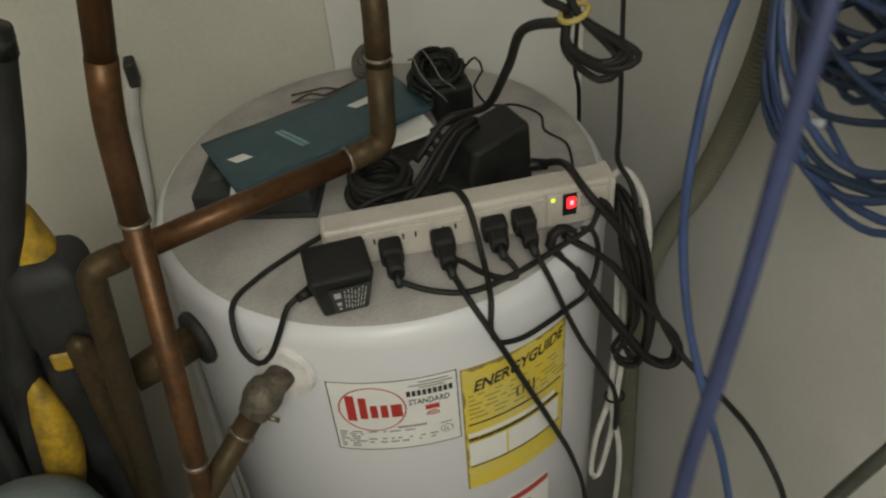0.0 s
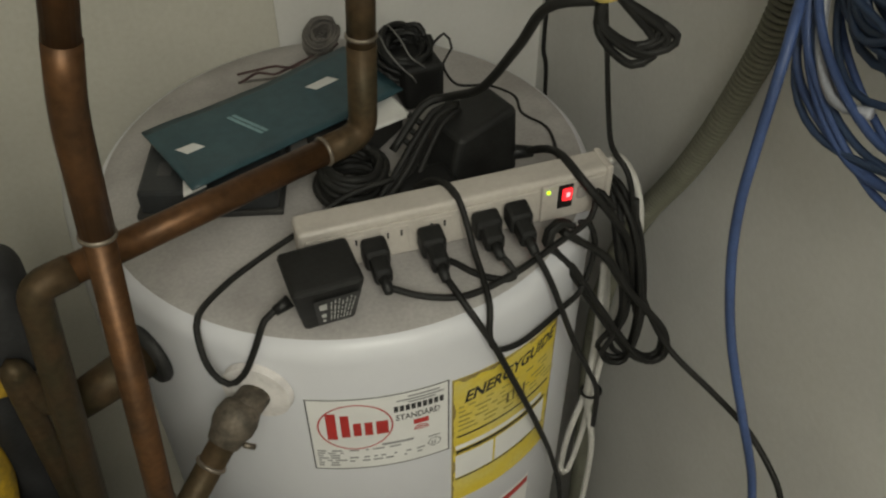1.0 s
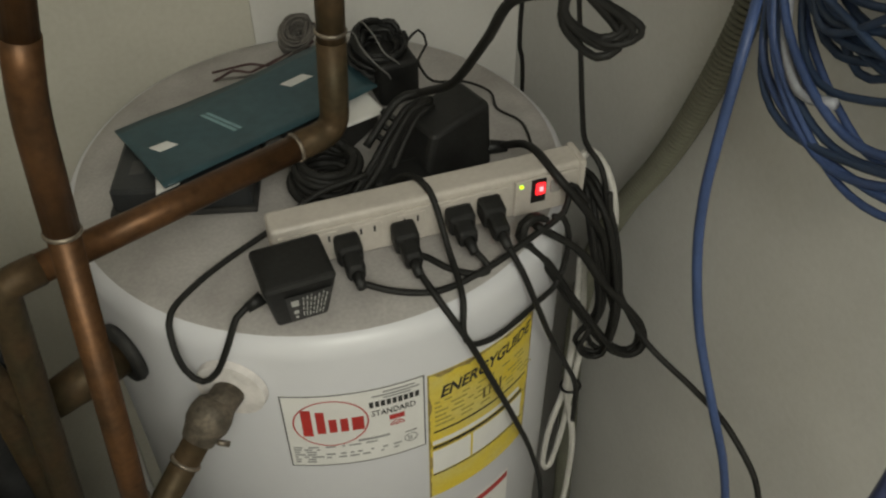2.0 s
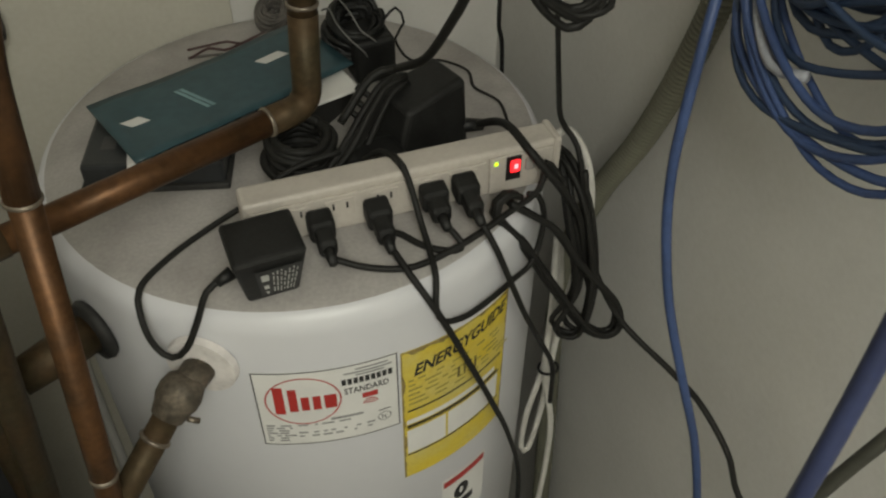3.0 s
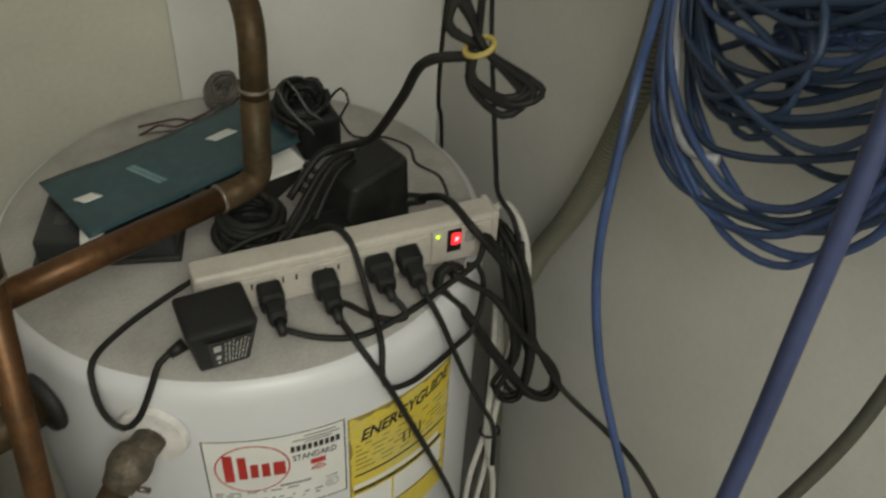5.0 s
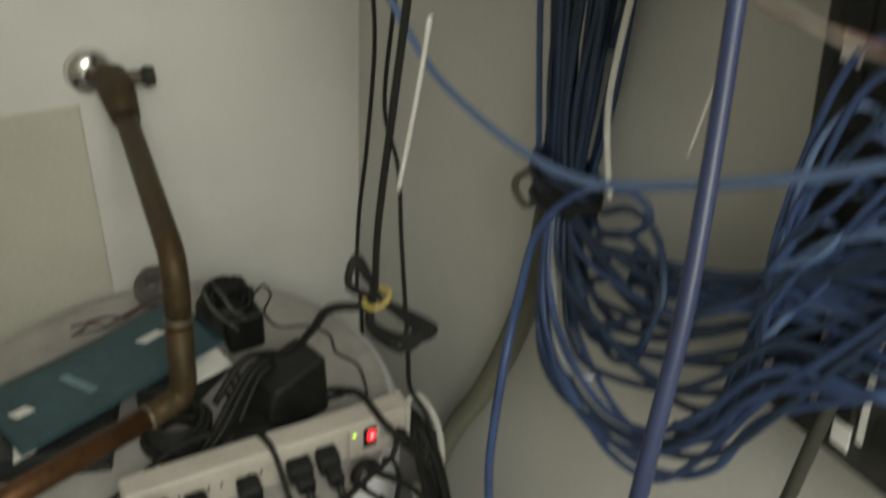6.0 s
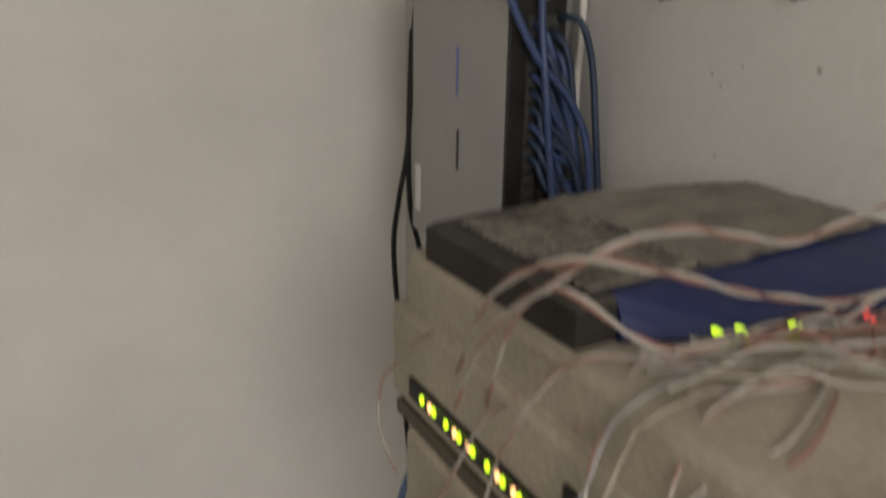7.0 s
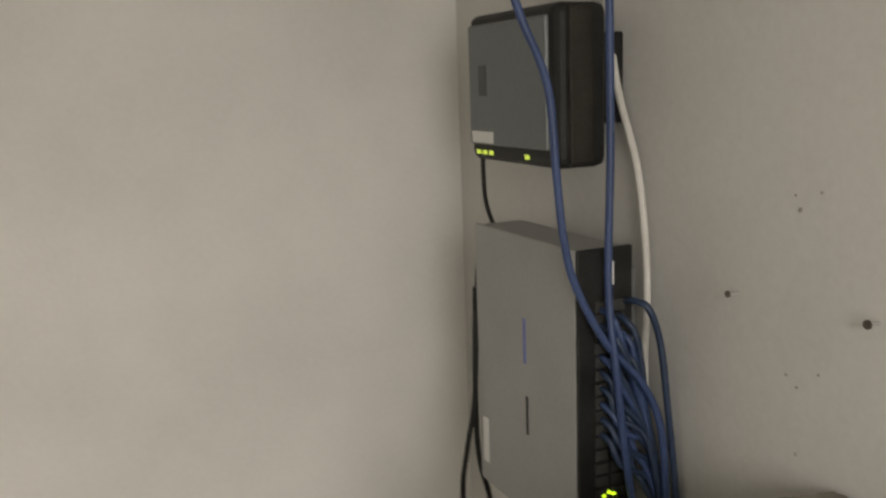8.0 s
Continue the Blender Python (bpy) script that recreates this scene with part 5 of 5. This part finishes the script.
# ---- wall switch and second router ----
PX, SY0, SY1, SZ0, SZ1 = 0.296, -0.104, 0.082, 2.043, 2.320
wall_switch = thing("network_switch", (0.33, 0.0, 2.18), "grey metal network switch hung upright with lit ports", "network switch")
part("cover", box((PX, SY0, SZ0), (PX + 0.004, SY1, SZ1), 0.0015), GREY_METAL, wall_switch)
part("chassis", box((PX + 0.003, SY0 + 0.002, SZ0 + 0.002), (0.350, SY1 - 0.002, SZ1 - 0.002), 0.001), GREY_METAL, wall_switch)
part("port_face", box((PX + 0.0005, SY0 - 0.003, SZ0), (0.352, SY0 + 0.002, SZ1), 0.0012), BLACK, wall_switch, "black face with network ports")
for i in range(16):
    for j in range(2):
        z = SZ1 - 0.05 - 0.0122 * i
        part("port", box((PX + 0.017 + j * 0.017, SY0 - 0.0048, z - 0.0048), (PX + 0.030 + j * 0.017, SY0 - 0.002, z + 0.0048), 0.0006), BLACK_DUST, wall_switch)
for i in range(12):
    if i in (2, 7, 11):
        continue
    x, z = 0.3194 + 0.0052 * (i % 4), 2.0797 + 0.0085 * (i // 4) + 0.0022 * (i % 2)
    part("lamp", box((x, SY0 - 0.0052, z), (x + 0.0034, SY0 - 0.002, z + 0.0024)), LED_GREEN, wall_switch, "lit green lamp")
part("printed_line", box((PX - 0.0006, -0.0185, 2.198), (PX + 0.0006, -0.0150, 2.242)), mat("blue_print", (0.14, 0.18, 0.50), 0.5), wall_switch, "blue printed line")
part("printed_line", box((PX - 0.0006, -0.0215, 2.128), (PX + 0.0006, -0.0180, 2.166)), INK, wall_switch, "black printed line")
part("top_sticker", box((PX + 0.028, SY0 - 0.0042, 2.288), (PX + 0.036, SY0 - 0.002, 2.308)), PAPER, wall_switch, "white sticker")
part("edge_label", box((PX - 0.0007, 0.062, 2.066), (PX + 0.0007, 0.0735, 2.115)), PAPER, wall_switch, "white label on the edge")
part("wall_bracket", box((0.350, -0.07, 2.06), (XW, 0.05, 2.29), 0.002), GREY_METAL, wall_switch)
rnd = random.Random(61)
for k in range(18):
    z0 = 2.268 - 0.0070 * k
    j = rnd.uniform(-1, 1)
    x0 = PX + 0.023 + 0.017 * (k % 2)
    cable("port_cable", [(x0, SY0 - 0.002, z0), (x0 + 0.002, SY0 - 0.016, z0 - 0.005), (x0 + 0.009 + 0.004 * j, SY0 - 0.020 - 0.004 * j, z0 - 0.024), (0.357 + 0.008 * j, SY0 - 0.022 + 0.006 * j, min(z0 - 0.045, 2.15)), (0.368 + 0.007 * j, -0.134 + 0.010 * j, 2.06), (0.356 + 0.012 * j, -0.165 + 0.02 * j, 2.0), (0.356 + 0.012 * j, -0.205 + 0.03 * j, 1.95)], 0.0030, BLUE_DARK if k % 3 else BLUE, "blue network cable plugged into the switch", 7, group="switch cables")
cable("port_cable", [(0.343, SY0 - 0.002, 2.272), (0.350, -0.128, 2.272), (0.362, -0.132, 2.24), (0.368, -0.136, 2.18), (0.374, -0.138, 2.12), (0.372, -0.15, 2.05), (0.362, -0.18, 1.98)], 0.0032, BLUE_DARK, "dark blue cable arching out of the top port", 7, group="switch cables")
router2 = thing("wall_router", (0.33, 0.02, 2.46), "dark router hung on the wall above the switch", "router")
part("case", box((0.300, -0.072, 2.384), (0.352, 0.092, 2.524), 0.009, seg=3), BLACK, router2)
part("face_plate", box((0.2965, -0.060, 2.400), (0.3030, 0.086, 2.514), 0.002), mat("slate_plastic", (0.15, 0.165, 0.17), 0.4, vary=0.06, scale=14), router2, "slate grey face plate")
part("side_band", box((0.312, -0.0745, 2.388), (0.336, -0.070, 2.520), 0.002), ROUTER_DARK, router2)
part("wall_bracket", box((0.351, -0.05, 2.42), (XW, 0.05, 2.50), 0.002), BLACK, router2)
part("sticker", box((0.2957, 0.037, 2.402), (0.2968, 0.080, 2.413)), PAPER, router2, "white sticker")
part("smudge", box((0.2960, 0.048, 2.447), (0.2967, 0.064, 2.476)), mat("dark_smudge", (0.085, 0.09, 0.095), 0.5), router2)
for k, y in enumerate((0.073, 0.060, 0.047, -0.022)):
    part("lamp", box((0.2985, y - 0.003, 2.3905), (0.3005, y + 0.003, 2.3945)), mat("dim_green_led", (0.55, 0.70, 0.08), 0.4, vary=0, bump=0, emit=0.7), router2, "lit lamp")
cable("blue_cable", [(0.20, -0.06, 2.80), (0.222, -0.10, 2.60), (0.238, -0.118, 2.514), (0.255, -0.12, 2.475), (0.264, -0.12, 2.445), (0.269, -0.12, 2.386), (0.275, -0.12, 2.335), (0.286, -0.12, 2.294), (0.313, -0.124, 2.243), (0.345, -0.130, 2.205), (0.362, -0.135, 2.16), (0.366, -0.14, 2.08), (0.36, -0.17, 2.0)], 0.0034, BLUE, "blue cable hanging from above past the switch")
cable("blue_cable", [(0.33, -0.10, 2.80), (0.321, -0.118, 2.60), (0.319, -0.12, 2.515), (0.320, -0.12, 2.406), (0.318, -0.12, 2.29), (0.320, -0.128, 2.22), (0.332, -0.13, 2.12), (0.345, -0.14, 2.03)], 0.0034, BLUE, "blue cable hanging past the router's side")
cable("white_cable", [(0.374, -0.03, 2.80), (0.374, -0.030, 2.60), (0.374, -0.038, 2.524), (0.374, -0.055, 2.45), (0.374, -0.085, 2.377), (0.374, -0.098, 2.29), (0.374, -0.096, 2.207), (0.372, -0.105, 2.12), (0.37, -0.12, 2.02)], 0.0036, WHITE_CORD, "white cable running down the wall")
cable("cord", [(0.310, 0.085, 2.392), (0.311, 0.088, 2.37), (0.315, 0.090, 2.335), (0.330, 0.090, 2.29), (0.335, 0.09, 2.24)], 0.0024, RUBBER, "short black cord from the router behind the switch", category="cord")

# ---- wall marks ----
for name, y, z, r in (("nail", -0.199, 2.292, 0.0026), ("nail", -0.325, 2.298, 0.0032)):
    ob = thing(name, (XW, y, z), "small dark nail sticking out of the wall", "nail", "wall nails")
    part("shank", cyl((XW + 0.002, y, z), (XW - 0.012, y - 0.001, z + 0.001), 0.0013, sides=8), GREY_METAL, ob)
    part("head", cyl((XW - 0.011, y - 0.001, z + 0.001), (XW - 0.0125, y - 0.001, z + 0.001), r, sides=12), mat("rusty_nail", (0.10, 0.085, 0.07), 0.7, vary=0.2, scale=200), ob)
for y, z, r in ((-0.250, 2.241, 0.0013), (-0.345, 2.254, 0.0018), (-0.279, 2.249, 0.0011), (-0.257, 2.364, 0.0018), (-0.260, 2.234, 0.0012), (-0.252, 2.374, 0.0010), (-0.275, 2.378, 0.0011), (-0.262, 2.183, 0.0012)):
    tagged(link("nail_hole", tube([(XW + 0.001, y, z), (XW - 0.0006, y, z), (XW - 0.0012, y, z)], r, 10, smooth=False, radius=lambda i, n: (r, r, r * 0.4)[i]), mat("hole_dark", (0.33, 0.31, 0.28), 0.9)), "small dark nail hole in the drywall", "nail hole", "wall nail holes")

# ---- tools standing at the far side ----
TOOL_BLACK = mat("scuffed_black_rubber", (0.022, 0.022, 0.023), 0.65, vary=0.25, scale=30, bump=0.2)
bar = thing("pry_bar", (-0.44, -0.14, 0.0), "black steel bar leaning beside the power tool", "bar")
part("shaft", tube([(-0.315, -0.12, 1.545), (-0.345, -0.12, 1.44), (-0.375, -0.12, 1.36), (-0.41, -0.12, 1.25), (-0.47, -0.13, 0.9), (-0.52, -0.14, 0.0)], 0.017, 14), TOOL_BLACK, bar, smooth=True)
part("end_cap", tube([(-0.311, -0.12, 1.553), (-0.319, -0.12, 1.530)], 0.018, 14, smooth=False, radius=lambda i, n: (0.014, 0.0185)[i]), BLACK, bar, "rounded rubber end", smooth=True)
tool = thing("power_tool", (-0.38, -0.11, 0.0), "yellow and black power tool standing beside the pipes", "tool")


def lump(lo, hi, bevel, seed, rough=0.006, squeeze=0.0):
    """A rounded, uneven housing; squeeze narrows it towards the top."""
    bm = box(lo, hi, bevel, seg=4)
    mx, my = (lo[0] + hi[0]) / 2, (lo[1] + hi[1]) / 2
    for v in bm.verts:
        k = 1 - squeeze * (v.co.z - lo[2]) / (hi[2] - lo[2])
        v.co = Vector((mx + (v.co.x - mx) * k, my + (v.co.y - my) * k, v.co.z))
        v.co += Vector((noise.noise(v.co * 22 + Vector((seed, 0, 0))), noise.noise(v.co * 22 + Vector((0, seed, 0))), noise.noise(v.co * 22))) * rough
    return bm


part("guard", lump((-0.392, -0.135, 1.285), (-0.340, -0.085, 1.372), 0.016, 1.5, 0.005, 0.5), TOOL_YELLOW, tool, "yellow plastic guard", smooth=True)
part("motor_housing", lump((-0.402, -0.150, 1.195), (-0.322, -0.075, 1.318), 0.024, 4.2), TOOL_BLACK, tool, "black motor housing", smooth=True)
part("trigger", lump((-0.388, -0.152, 1.188), (-0.364, -0.128, 1.214), 0.006, 7.0, 0.002), TOOL_YELLOW, tool, "yellow trigger", smooth=True)
part("handle", tube([(-0.375, -0.115, 1.23), (-0.385, -0.115, 1.14), (-0.392, -0.11, 1.04), (-0.392, -0.11, 0.85), (-0.392, -0.11, 0.0)], 0.026, 12), TOOL_BLACK, tool, smooth=True)
part("grip_shell", tube([(-0.424, -0.125, 1.172), (-0.420, -0.135, 1.13), (-0.424, -0.138, 1.07), (-0.436, -0.138, 1.01), (-0.452, -0.135, 0.94)], 0.018, 12, radius=lambda i, n: 0.006 + 0.018 * math.sin(math.pi * (i + 1) / (n + 1))), TOOL_YELLOW, tool, "yellow grip shell", smooth=True)
# Black bag shape is an added filler that darkens the corner by the pipes.
bag = thing("tool_bag", (-0.52, -0.02, 0.0), "black bag shape added to darken the corner beside the pipes", "bag")
part("body", lump((-0.615, -0.10, 0.0), (-0.44, 0.14, 1.14), 0.05, 3.0, 0.014, 0.25), mat("black_canvas", (0.018, 0.018, 0.019), 0.85, vary=0.2, scale=30, bump=0.4), bag, smooth=True)
part("strap", tube([(-0.50, -0.112, 0.6), (-0.50, -0.110, 0.9), (-0.50, -0.085, 1.12), (-0.51, -0.02, 1.18), (-0.52, 0.06, 1.15)], 0.010, 8), mat("black_webbing", (0.03, 0.03, 0.03), 0.8), bag, smooth=True)
can = thing("bucket", (-0.46, -0.25, 0.0), "blue-grey plastic bucket with a rounded lid", "bucket")
bm = lathe([(0.0, 0.0), (0.075, 0.0), (0.088, 0.98), (0.090, 1.00), (0.086, 1.02), (0.080, 1.05), (0.060, 1.075), (0.03, 1.088), (0.0, 1.09)], 40)
bmesh.ops.translate(bm, vec=(-0.462, -0.24, 0), verts=bm.verts)
part("shell", bm, TOOL_GREY, can, smooth=True)
tubing = thing("wall_tube", (-0.29, YW - 0.02, 0.0), "white plastic tube with a dark top clip on the wall", "tube")
part("run", tube([(-0.278, YW - 0.018, 1.280), (-0.291, YW - 0.018, 1.234), (-0.308, YW - 0.018, 1.112), (-0.33, YW - 0.018, 0.9), (-0.35, YW - 0.018, 0.0)], 0.009, 12), mat("white_plastic", (0.72, 0.71, 0.68), 0.5, vary=0.06, scale=20), tubing, smooth=True)
part("clip", box((-0.283, YW - 0.034, 1.275), (-0.268, YW - 0.006, 1.312), 0.004), BLACK_DUST, tubing, "dark clip at the top")
